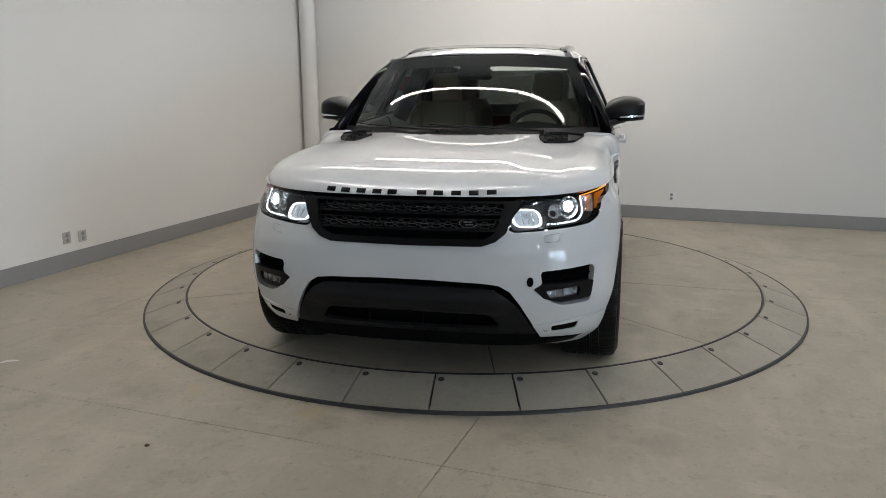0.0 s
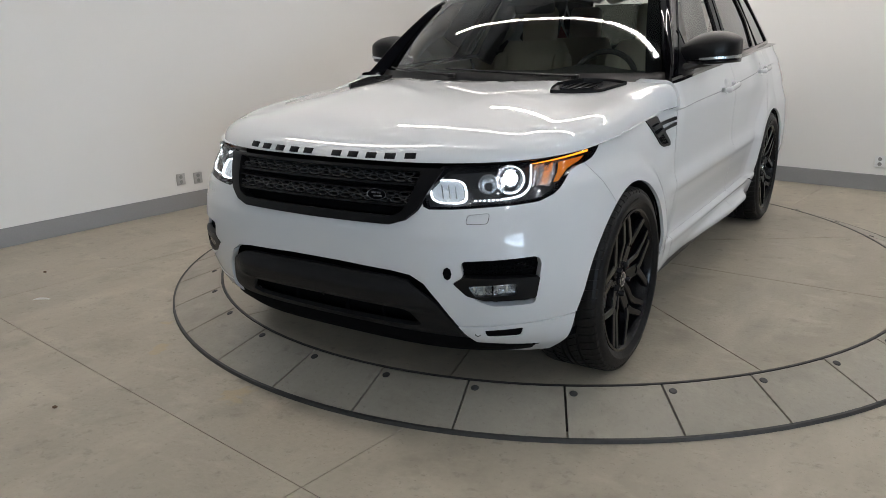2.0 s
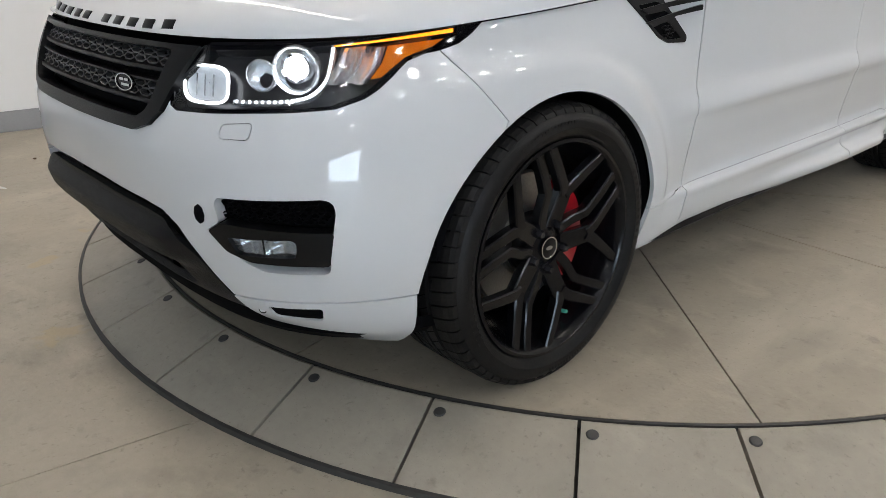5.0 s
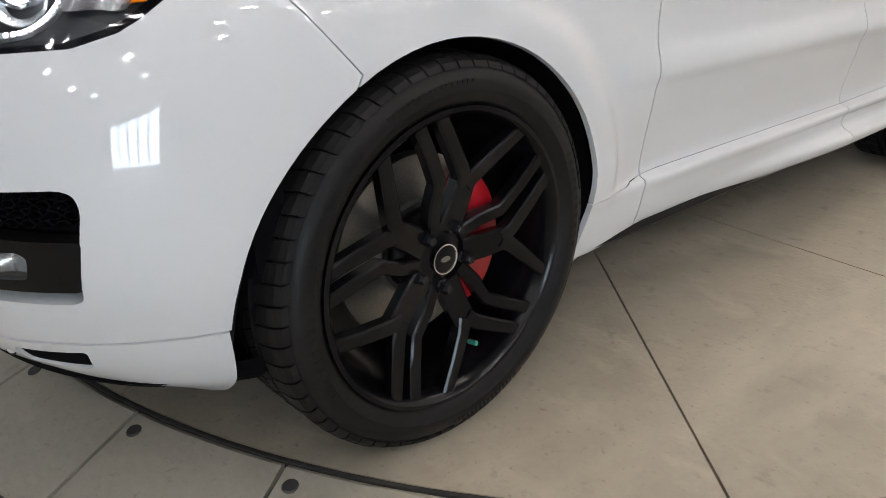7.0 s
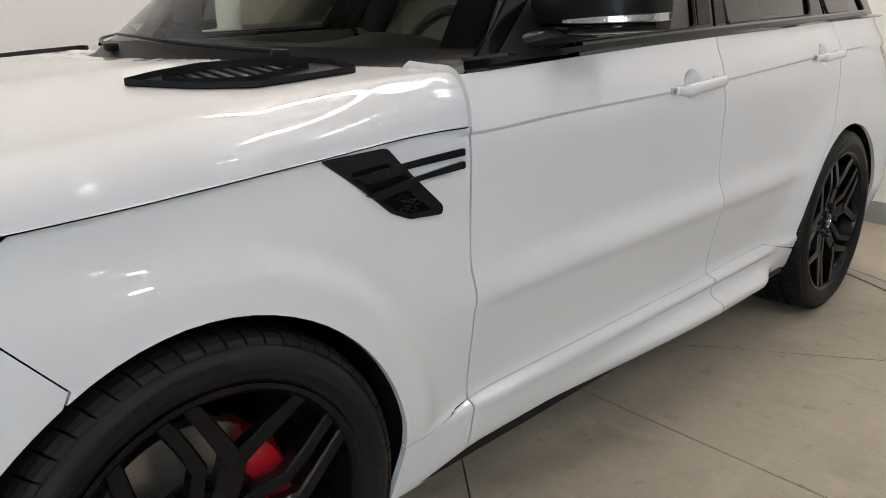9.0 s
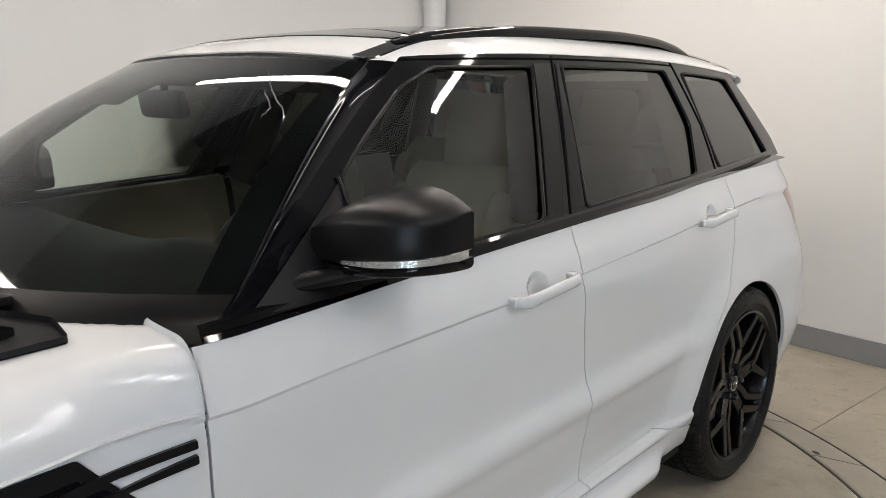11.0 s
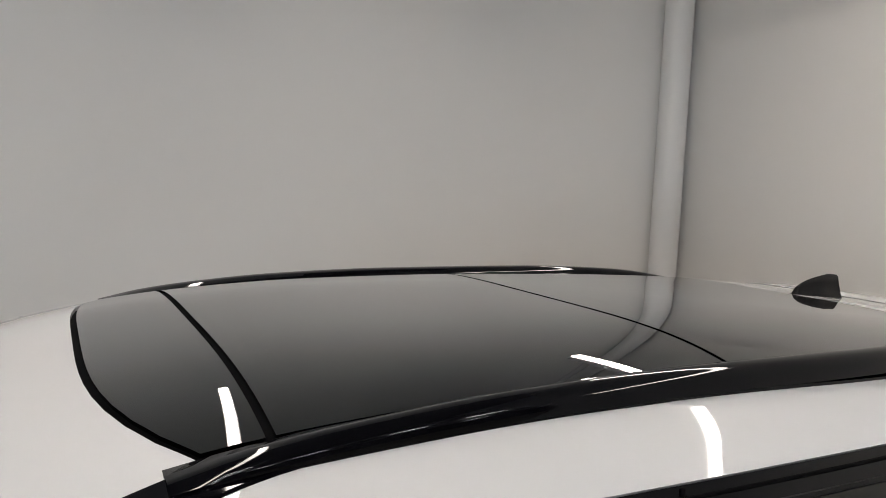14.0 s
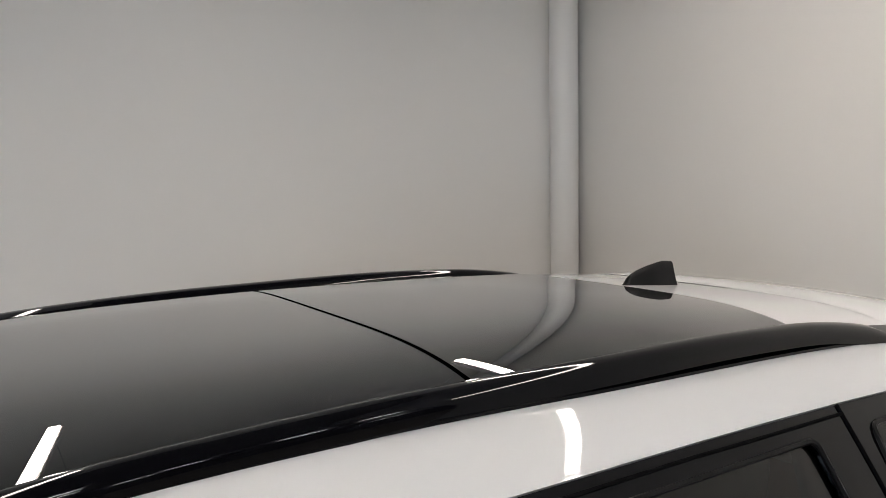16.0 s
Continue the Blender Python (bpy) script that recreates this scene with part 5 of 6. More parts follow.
def build_wheel():
    """A wheel with its face towards +x, centred on the hub; x 0 is the tyre's middle."""
    w = new("wheel")
    w.parent = car
    tagged(w, "black five-spoke alloy wheel with a low-profile tyre")
    # tyre carcass with grooves and a sidewall
    h = .150
    prof = [(R_RIM - .006, h - .022), (R_RIM + .004, h - .010), (R_RIM + .012, h - .004), (R_RIM + .024, h + .002), (R_RIM + .027, h + .004), (R_RIM + .042, h + .004),
            (R_RIM + .056, h - .002), (R_TYRE - .022, h - .010), (R_TYRE - .014, h - .022), (R_TYRE - .010, h - .034)]
    tread = [(R_TYRE - .008, .095), (R_TYRE - .008, .066), (R_TYRE - .008, .064), (R_TYRE - .008, .055), (R_TYRE + .001, .053), (R_TYRE + .001, .020), (R_TYRE - .008, .018),
             (R_TYRE - .008, .009), (R_TYRE + .001, .007)]
    full = prof + tread
    full = full + [(r, -x) for r, x in reversed(full)]
    bm = bmesh.new()
    lathe(bm, full, 120, "x")
    bmesh.ops.recalc_face_normals(bm, faces=bm.faces)
    tyre = part("tyre", bm, RUBBER, w, "black low-profile tyre, lightly dusty", angle=28)
    # tread blocks cut by slanted grooves on the shoulder
    bm = bmesh.new()
    n = 64
    for side in (1, -1):
        for i in range(n):
            a0, a1 = 2 * math.pi * (i + .06) / n, 2 * math.pi * (i + .94) / n
            rows = []
            for a in (a0, a1):
                row = []
                for r, x, sl in ((R_TYRE - .021, h - .0085, -.006), (R_TYRE - .010, h - .013, .0), (R_TYRE - .003, h - .024, .004), (R_TYRE + .0005, h - .040, .010), (R_TYRE + .001, .068, .030)):
                    b = a + sl * 1.4
                    row.append((x * side, r * math.cos(b), r * math.sin(b)))
                rows.append(row)
            low = [[(p[0] * .97, p[1] * .97, p[2] * .97) for p in row] for row in rows]
            V = lattice(bm, rows, flip=side < 0)
            L = [[bm.verts.new(p) for p in row] for row in low]
            for j in range(4):
                bm.faces.new((V[0][j], V[0][j + 1], L[0][j + 1], L[0][j]))
                bm.faces.new((V[1][j + 1], V[1][j], L[1][j], L[1][j + 1]))
    tr = part("tread_block", bm, RUBBER, tyre, smooth_=False)
    tagged(tr, kind="stuff")
    bm = bmesh.new()
    for c in (0.0365, -.0365):
        for i in range(n):
            a = 2 * math.pi * i / n
            m = Matrix.Rotation(a, 4, "X") @ Matrix.Translation((c, 0, R_TYRE + .0008)) @ Matrix.Rotation(radians(28 if c > 0 else -28), 4, "Z")
            box(bm, -.017, -.0012, -.002, .017, .0012, .0008, m=m)
    tagged(part("sipe", bm, DARK, tyre, smooth_=False), kind="stuff")
    # raised bars of writing on the sidewall
    bm = bmesh.new()
    for a0, count, rr, size in ((-118, 11, R_RIM + .034, .012), (-28, 17, R_RIM + .044, .006), (62, 11, R_RIM + .034, .012), (152, 17, R_RIM + .044, .006)):
        for i in range(count):
            a = radians(a0 + i * (3.6 if size > .01 else 2.0))
            m = Matrix.Rotation(-a, 4, "X") @ Matrix.Translation((h + .0042, 0, rr))
            box(bm, -.001, -size * .42, -size * .7, .0004, size * .42, size * .7, m=m)
    tagged(part("sidewall_mark", bm, RUBBER, tyre, smooth_=False), kind="stuff")
    # rim barrel and lip
    bm = bmesh.new()
    lathe(bm, [(R_RIM - .002, h - .014), (R_RIM - .001, h - .008), (R_RIM - .010, h - .007), (R_RIM - .018, h - .014), (R_RIM - .026, h - .045), (R_RIM - .045, .02), (R_RIM - .05, -.10), (R_RIM, -.125)], 96, "x")
    rim = part("rim", bm, RIM_BLACK, w, "gloss black alloy rim")
    face = h - .014
    bm = bmesh.new()
    for k in range(5):
        o = 72 * k - 14
        # kinked single bar beside a forked arm
        bar_between(bm, [(.058, o - 6), (.110, o + 1), (.160, o + 7.5), (.222, o + 2.0), (.297, o - 2.5)], (.030, .028), face - .034, face)
        bar_between(bm, [(.055, o + 35), (.110, o + 33), (.168, o + 31)], (.058, .052), face - .034, face - .014)
        bar_between(bm, [(.150, o + 30), (.176, o + 25), (.228, o + 15.0), (.297, o + 7.5)], (.036, .028), face - .014, face)
        bar_between(bm, [(.150, o + 31), (.176, o + 37), (.228, o + 46), (.297, o + 53.0)], (.036, .028), face - .014, face)
    part("spokes", bm, RIM_BLACK, rim, "split five-arm spokes", angle=25)
    face -= .020
    bm = bmesh.new()
    lathe(bm, [(.0, face - .014), (.030, face - .014), (.036, face - .018), (.060, face - .020), (.078, face - .022), (.082, face - .040), (.080, face - .07)], 60, "x")
    part("hub", bm, RIM_BLACK, rim)
    bm = bmesh.new()
    lathe(bm, [(.0, face - .006), (.026, face - .006), (.029, face - .008), (.030, face - .016)], 40, "x")
    cap = part("hub_cap", bm, SATIN_BLACK, rim, "dark hub cap with a silver ring")
    bm = bmesh.new()
    lathe(bm, [(.0275, face - .0062), (.0285, face - .0045), (.0310, face - .0045), (.0325, face - .012)], 40, "x")
    part("hub_ring", bm, CHROME, rim, "silver ring round the hub cap")
    bm = bmesh.new()
    ring = [(.012 * math.cos(a), .0055 * math.sin(a)) for a in np.linspace(0, 2 * math.pi, 30)[:-1]]
    prism(bm, ring, .0018, Matrix.Translation((face - .006, 0, 0)) @ Matrix.Rotation(radians(90), 4, "Z") @ Matrix.Rotation(radians(90), 4, "X"))
    part("hub_badge", bm, STEEL, rim)
    for k in range(5):
        bm = bmesh.new()
        lathe(bm, [(.0, face + .004), (.0085, face + .005), (.0105, face + .002), (.0125, face - .004), (.0128, face - .016), (.0165, face - .018), (.0175, face - .030)], 6, "x")
        a = radians(72 * k + 33)
        bmesh.ops.translate(bm, verts=bm.verts, vec=(0, .064 * math.sin(a), .064 * math.cos(a)))
        part("wheel_nut", bm, NUT_BLACK, rim, smooth_=True, angle=25)
    bm = bmesh.new()
    a = radians(158)
    p = Vector((face - .030, .245 * math.sin(a), .245 * math.cos(a)))
    tube(bm, [p, p + Vector((.022, 0, .004))], .0055, 10)
    part("valve_cap", bm, material("valve_green", (.03, .32, .24), .4, grain=(200, .2)), rim, "green valve cap")
    # brake disc and caliper
    bm = bmesh.new()
    lathe(bm, [(.075, .03), (.095, .032), (.10, .022), (.19, .022), (.19, -.01), (.10, -.01)], 72, "x")
    part("brake_disc", bm, STEEL, w, "grey steel brake disc")
    bm = bmesh.new()
    lathe(bm, [(.0, .034), (.082, .034), (.088, .028), (.088, -.02)], 40, "x")
    part("disc_bell", bm, SATIN_BLACK, w)
    bm = bmesh.new()
    rows = []
    for i in range(15):
        a = radians(34 + 112 * i / 14)
        e = 1 - abs(i - 7) / 7
        o = .192 + .006 * min(1, e * 4)
        c, s = math.cos(a), math.sin(a)
        f = .050 + .012 * min(1, e * 3)
        rows.append([(x, r * s, r * c) for r, x in ((.118, f - .03), (.122, f), (.16, f + .006), (o - .012, f + .003), (o, f - .02), (o, -.03))])
    V = lattice(bm, rows)
    bm.faces.new(V[0])
    bm.faces.new(list(reversed(V[-1])))
    bmesh.ops.recalc_face_normals(bm, faces=bm.faces)
    part("brake_caliper", bm, RED, w, "red brake caliper", angle=50)
    return w


WHEEL = build_wheel()
for wx, wy, turn in ((.834, AXLE_R, 11), (-.834, AXLE_F, 23), (-.834, AXLE_R, 41)):
    m = pose(wx, wy, HUB_Z) @ (Matrix.Rotation(math.pi, 4, "Z") if wx < 0 else Matrix.Identity(4)) @ Matrix.Rotation(radians(turn), 4, "X")
    copy_thing(WHEEL, m)
WHEEL.matrix_basis = pose(.834, AXLE_F, HUB_Z)


def body_x(y, z):
    """Half width of the body at any y, corners included."""
    if y < FRONT_C:
        n, b, c = float(nose_n(z)), FRONT_C - float(nose_y(z)), FRONT_C - y
        return float(side_x(FRONT_C, z)) * max(0.0, 1 - min(1.0, c / b) ** n) ** (1 / n)
    if y > REAR_C:
        b, c = float(tail_y(z)) - REAR_C, y - REAR_C
        return float(side_x(REAR_C, z)) * max(0.0, 1 - min(1.0, c / b) ** 4.6) ** (1 / 4.6)
    return float(side_x(y, z))


def build_underside():
    for c in (AXLE_F, AXLE_R):
        bm = bmesh.new()
        rows = []
        for i in range(41):
            a = radians(-118 + 236 * i / 40)
            r = ARCH + .012
            y, z = c + r * math.sin(a), HUB_Z + r * math.cos(a)
            if z < HUB_Z:
                y = c + math.copysign(r, math.sin(a))
            z = max(z, .305)
            xo = min(.955, body_x(y, z) - .012)
            rows.append([(xo, y, z), (xo - .03, y, z + .004), (.56, y, z), (.50, c + (y - c) * .9, z - .03), (.48, c + (y - c) * .3, HUB_Z + (z - HUB_Z) * .3)])
        lattice(bm, rows)
        two("arch_liner", bm, SATIN_BLACK, "black wheel-arch liner", depth=0)
    bm = bmesh.new()
    box(bm, -.80, -1.02, .235, .80, 1.02, .40, bevel=.01)
    part("floor_pan", bm, DARK, car)
    bm = bmesh.new()
    box(bm, -.50, -2.05, .24, .50, -.98, .55, bevel=.02)
    part("engine_tray", bm, DARK, car)
    bm = bmesh.new()
    box(bm, -.50, .98, .26, .50, 2.25, .55, bevel=.02)
    part("rear_floor", bm, DARK, car)
    # black tray under the nose, set back from the bumper's lower edge
    bm = bmesh.new()
    rows = []
    for k in np.linspace(0, .70, 40):
        x, y, z = outline(k, .30)
        rows.append([(x * .985, y + .012, .30), (x * .975, y + .02, .262), (x * .935, y + .055, .226), (x * .86, y + .13, .206), (x * .6, -1.55, .205)])
    lattice(bm, rows, flip=True)
    mirror(bm)
    part("under_tray", bm, DARK, car, "black plastic tray under the nose")
    # black strip under the sill
    bm = bmesh.new()
    rows = []
    for y in np.linspace(-1.02, 1.0, 20):
        rows.append([(.935, y, .288), (.94, y, .268), (.915, y, .246), (.80, y, .238), (.78, y, .30)])
    lattice(bm, rows)
    two("sill_strip", bm, SATIN_BLACK, "black strip under the sill", depth=0)


build_underside()


# ---- side details ----
def skin_patch(poly, push, x_min=.5):
    bm = SHEET.copy()
    us, zs = [p[0] for p in poly], [p[1] for p in poly]
    lo, hi, zl, zh = min(us) - .05, max(us) + .05, min(zs) - .05, max(zs) + .05
    gone = []
    for f in bm.faces:
        c = f.calc_center_median()
        if not (lo < c.y < hi and zl < c.z < zh):
            gone.append(f)
    bmesh.ops.delete(bm, geom=gone, context="FACES")
    carve(bm, poly)
    for v in bm.verts:
        v.co.x += push
    return bm


def both_sides(name, bm, mat, parents, label="", depth=0.0, angle=35):
    """One piece under each of two parents, mirrored."""
    if depth:
        lip(bm, depth)
    other = flipped(bm)
    a = part(name, bm, mat, parents[0], label, angle=angle)
    b = part(name, other, mat, parents[1], label, angle=angle)
    return a, b


def build_side_vent():
    whole = rounded([(-1.176, 1.0135), (-1.020, 1.0175), (-.985, .975), (-.962, .950), (-.902, .889), (-.906, .872), (-.99, .877), (-1.035, .896), (-1.09, .945)], .008, 3)
    fr = skin_patch(whole, .005)
    for hole in ([(-1.118, .985), (-1.025, .990), (-1.012, .976), (-1.104, .968)], [(-1.096, .958), (-.99, .964), (-.975, .950), (-1.075, .936)], [(-1.062, .928), (-.985, .934), (-.930, .885), (-.99, .886), (-1.028, .902)]):
        carve(fr, rounded(hole, .006, 2), keep=False)
    frames = both_sides("side_vent", fr, SATIN_BLACK, WINGS, "matt black side vent", .012)
    both_sides("vent_back", skin_patch(whole, .0012), DARK, WINGS)
    mesh = bmesh.new()
    hex_mesh(mesh, -1.020, -.958, .891, .926, .014, .0022, .006, lambda y, z, d: (float(side_x(y, z)) + .0075 - d, y, z))
    both_sides("vent_mesh", mesh, SATIN_BLACK, WINGS)
    for blade in ([(-1.115, .975), (-.843, .999), (-.843, .984), (-1.0, .972), (-1.085, .962)], [(-1.09, .940), (-.844, .973), (-.844, .958), (-.955, .948), (-1.06, .926)]):
        bm = skin_patch(rounded(blade, .003, 2), .011)
        both_sides("vent_blade", bm, SATIN_BLACK, WINGS, "", .010)


def build_handle(doors, y0, y1, z0, z1):
    """Pull handle over a scooped cup."""
    cy, cz = y0 + (y1 - y0) * .44, z0 + (z1 - z0) * .44 + .003
    bm = bmesh.new()
    rows = []
    for i in range(8):
        s = i / 7
        row = []
        for j in range(36):
            a = 2 * math.pi * j / 36
            y, z = cy + .048 * (1 - s) * math.cos(a), cz + .042 * (1 - s) * math.sin(a)
            row.append((float(side_x(y, z)) + .0012 - .024 * math.sin(math.pi / 2 * s) ** 1.3 + .0, y, z))
        rows.append(row)
    # the cup stands as a shallow dish whose rim lies on the door
    lattice(bm, rows, close_v=True)
    both_sides("handle_cup", bm, PAINT, doors)
    bm = bmesh.new()
    rows = []
    n = 22
    for i in range(n + 1):
        t = i / n
        y, z = y0 + (y1 - y0) * t, z0 + (z1 - z0) * t
        e = min(1, math.sin(math.pi * min(max(t, .02), .98)) * 3.2) ** .5
        lift = .010 + .030 * min(1, min(t, 1 - t) / .14) ** .7
        x = float(side_x(y, z)) + lift
        hw, hh = .011 * e, .0165 * e
        rows.append([(x + hw * math.cos(a) * (1 if math.cos(a) > 0 else .6), y, z + hh * math.sin(a)) for a in np.linspace(0, 2 * math.pi, 15)[:-1]])
    V = lattice(bm, rows, close_v=True)
    bm.faces.new(V[0])
    bm.faces.new(list(reversed(V[-1])))
    for yy in (y0 + .014, y1 - .02):
        zz = z0 + (z1 - z0) * (yy - y0) / (y1 - y0)
        box(bm, float(side_x(yy, zz)) - .004, yy - .014, zz - .012, float(side_x(yy, zz)) + .022, yy + .014, zz + .012, bevel=.005)
    bmesh.ops.recalc_face_normals(bm, faces=bm.faces)
    both_sides("door_handle", bm, PAINT, doors, "white pull handle", angle=60)


build_side_vent()
build_handle(DOORS_F, *HANDLES[0])
build_handle(DOORS_R, *HANDLES[1])


def build_mirror():
    """Door mirror on its arm, for the +x side."""
    g = new("door_mirror")
    g.parent = car
    tagged(g, "satin black door mirror with a clear indicator strip")
    def fro(t):
        t = float(t)
        s = (t - .22) / (.78 if t > .22 else 1.1)
        return -.430 - .140 * math.sqrt(max(0.0, 1 - abs(s) ** 2.5))

    def bot(t):
        return 1.234 + .010 * float(t) ** 3

    bm = bmesh.new()
    rows = []
    for i in range(33):
        t = (1 - math.cos(math.pi * i / 32)) / 2
        x = .900 + .248 * t
        zb, zc = bot(t), 1.290 + .014 * t
        zt = zc + .008 + .064 * max(0.0, math.sin(math.pi * min(1, max(0, .03 + .94 * t ** .95)))) ** .56
        yf, yr = fro(t), -.385 + .012 * t
        row = [(x, yr, zb), (x, yf + .020, zb), (x, yf + .004, zb + .002), (x, yf, zb + .010), (x, yf - .001, (zb + zc) / 2), (x, yf, zc - .004), (x, yf + .002, zc + .001)]
        for a in np.linspace(.12, 1, 14):
            c, s = math.cos(a * math.pi / 2), math.sin(a * math.pi / 2)
            row.append((x, yr - .006 - (yr - .006 - yf) * c ** .9, zc + (zt - zc) * s ** .95))
        row += [(x, yr, zt - .004), (x, yr, (zt + zb) / 2)]
        rows.append(row)
    V = lattice(bm, rows, close_v=True)
    bm.faces.new(V[0])
    bm.faces.new(list(reversed(V[-1])))
    bmesh.ops.recalc_face_normals(bm, faces=bm.faces)
    part("mirror_shell", bm, SATIN_BLACK, g, angle=32)
    bm = bmesh.new()
    rows = []
    for i in range(21):
        t = (1 - math.cos(math.pi * i / 20)) / 2
        x = .897 + .250 * t
        z1, z0, y0, y1 = float(bot(t)) + .004, 1.205 + .014 * t ** 2, float(fro(t)) + .006, -.385 + .012 * t
        rows.append([(x, (y0 + y1) / 2 - (y1 - y0) / 2 * math.copysign(abs(math.cos(a)) ** .6, math.cos(a)), (z0 + z1) / 2 + (z1 - z0) / 2 * math.copysign(abs(math.sin(a)) ** .6, math.sin(a))) for a in np.linspace(0, 2 * math.pi, 21)[:-1]])
    V = lattice(bm, rows, close_v=True)
    bm.faces.new(V[0])
    bm.faces.new(list(reversed(V[-1])))
    bmesh.ops.recalc_face_normals(bm, faces=bm.faces)
    part("mirror_base", bm, GLOSS_BLACK, g, angle=70)
    # indicator strip round the front and tip
    bm = bmesh.new()
    rows = []
    for i in range(19):
        t = .38 + .62 * i / 18
        x, y, z = .890 + .259 * t + .0015, float(fro(t)) - .003, 1.236 + .012 * t
        hh = .0045 + .0045 * min(1, (t - .38) / .3)
        rows.append([(x, y + .012, z - hh), (x + .001, y - .001, z - hh * .7), (x + .001, y - .001, z + hh * .7), (x, y + .012, z + hh)])
    x, y, z = .922 + .2285, -.392, 1.250
    rows.append([(x, y + .012, z - .008), (x, y, z - .006), (x, y, z + .006), (x, y + .012, z + .008)])
    lattice(bm, rows)
    part("indicator_strip", bm, SILVER, g, "clear indicator strip")
    bm = bmesh.new()
    prism(bm, [(.92, 1.225), (1.13, 1.24), (1.125, 1.335), (1.08, 1.352), (.95, 1.345)], .004, Matrix.Translation((0, -.374, 0)) @ Matrix.Rotation(radians(90), 4, "X"))
    part("mirror_glass", bm, CHROME, g, "mirror glass")
    # foot and triangular sail on the door
    bm = bmesh.new()
    tube(bm, [(.872, -.590, 1.188), (.905, -.545, 1.202), (.940, -.49, 1.214), (.985, -.44, 1.220)], [.030, .028, .025, .020], 14)
    for v in bm.verts:
        v.co.z = 1.205 + (v.co.z - 1.205) * .7
    part("mirror_arm", bm, SATIN_BLACK, g)
    bm = bmesh.new()
    rows = []
    for z in np.linspace(1.165, 1.365, 8):
        t = (z - 1.165) / .2
        y0, y1 = -.70 + .285 * t, -.412
        rows.append([(float(glass_x(y, z)) + .004 + .012 * math.sin(math.pi * s) * (1 - t), y, z) for s, y in zip(np.linspace(0, 1, 6), np.linspace(y0, y1, 6))])
    lattice(bm, rows, flip=True)
    part("mirror_sail", bm, SATIN_BLACK, g)
    bm = bmesh.new()
    tube(bm, [(float(glass_x(-.408, z)) + .006, -.408, z) for z in np.linspace(1.18, 1.38, 8)], .004, 8)
    part("sail_trim", bm, SATIN_BLACK, g)
    return g


_m = build_mirror()
for _p in _m.children:
    if not _p.name.startswith(("mirror_sail", "sail_trim", "mirror_arm")):
        _p.data.transform(Matrix.Translation((-.034, .045, 0)))
mirrored_group(_m)


def build_trims():
    # belt moulding under the panes
    bm = bmesh.new()
    rows = []
    for y in np.linspace(-.80, 2.10, 80):
        z = float(belt_z(y))
        x = float(glass_x(y, z + .012))
        xs = float(side_x(y, z))
        rows.append([(xs - .006, y, z - .004), (max(xs, x) + .003, y, z + .002), (x + .008, y, z + .010), (x + .007, y, z + .024), (x - .002, y, z + .030)])
    lattice(bm, rows)
    two("belt_moulding", bm, GLOSS_BLACK, "gloss black moulding under the windows", depth=0)
    # shut lines of the doors in the window frame
    for path in ([(.318, 1.19), (.522, 1.64)], [(1.385, 1.215), (1.400, 1.40), (1.345, 1.63)], [(-.10, 1.622), (.2, 1.628), (.5, 1.631), (1.0, 1.627), (1.35, 1.617)]):
        bm = bmesh.new()
        pts = []
        for (a, b), (c, d) in zip(path, path[1:]):
            for t in np.linspace(0, 1, 12):
                y, z = a + (c - a) * t, b + (d - b) * t
                pts.append((float(glass_x(y, z)) + .0012, y, z))
        tube(bm, pts, .0028, 6)
        two("frame_seam", bm, DARK, "", depth=0)
    # rubber lips round the front pane and the applique on the middle pillar
    for pane, grow in ((PANE_F, .006), (PANE_R, .006), (PANE_Q, .006)):
        bm = bmesh.new()
        poly = rounded(pane, .022)
        pts = [(float(glass_x(y, z)) + .0015, y, z) for y, z in poly]
        tube(bm, pts + pts[:1], .0048, 6, caps=False)
        two("window_seal", bm, SATIN_BLACK, "", depth=0)
    for poly in ([(.225, 1.222), (.300, 1.224), (.498, 1.618), (.418, 1.616)], [(.335, 1.224), (.405, 1.226), (.542, 1.618), (.528, 1.618)]):
        bm = carve(GSHEET.copy(), poly)
        for v in bm.verts:
            v.co.x += .004
        two("pillar_cover", bm, SATIN_BLACK, "satin black pillar cover", depth=.006)


def roof_at(x, y):
    """Height of the roof at a place, allowing for the bowed front edge."""
    v = y
    for _ in range(12):
        u = min(1.0, abs(x) / float(gutter_x(v))) ** (1 / .85)
        v = y - .130 * u ** 2.4 * (1 - float(smooth(-.245, .18, v)))
    return float(roof_z(x, v))


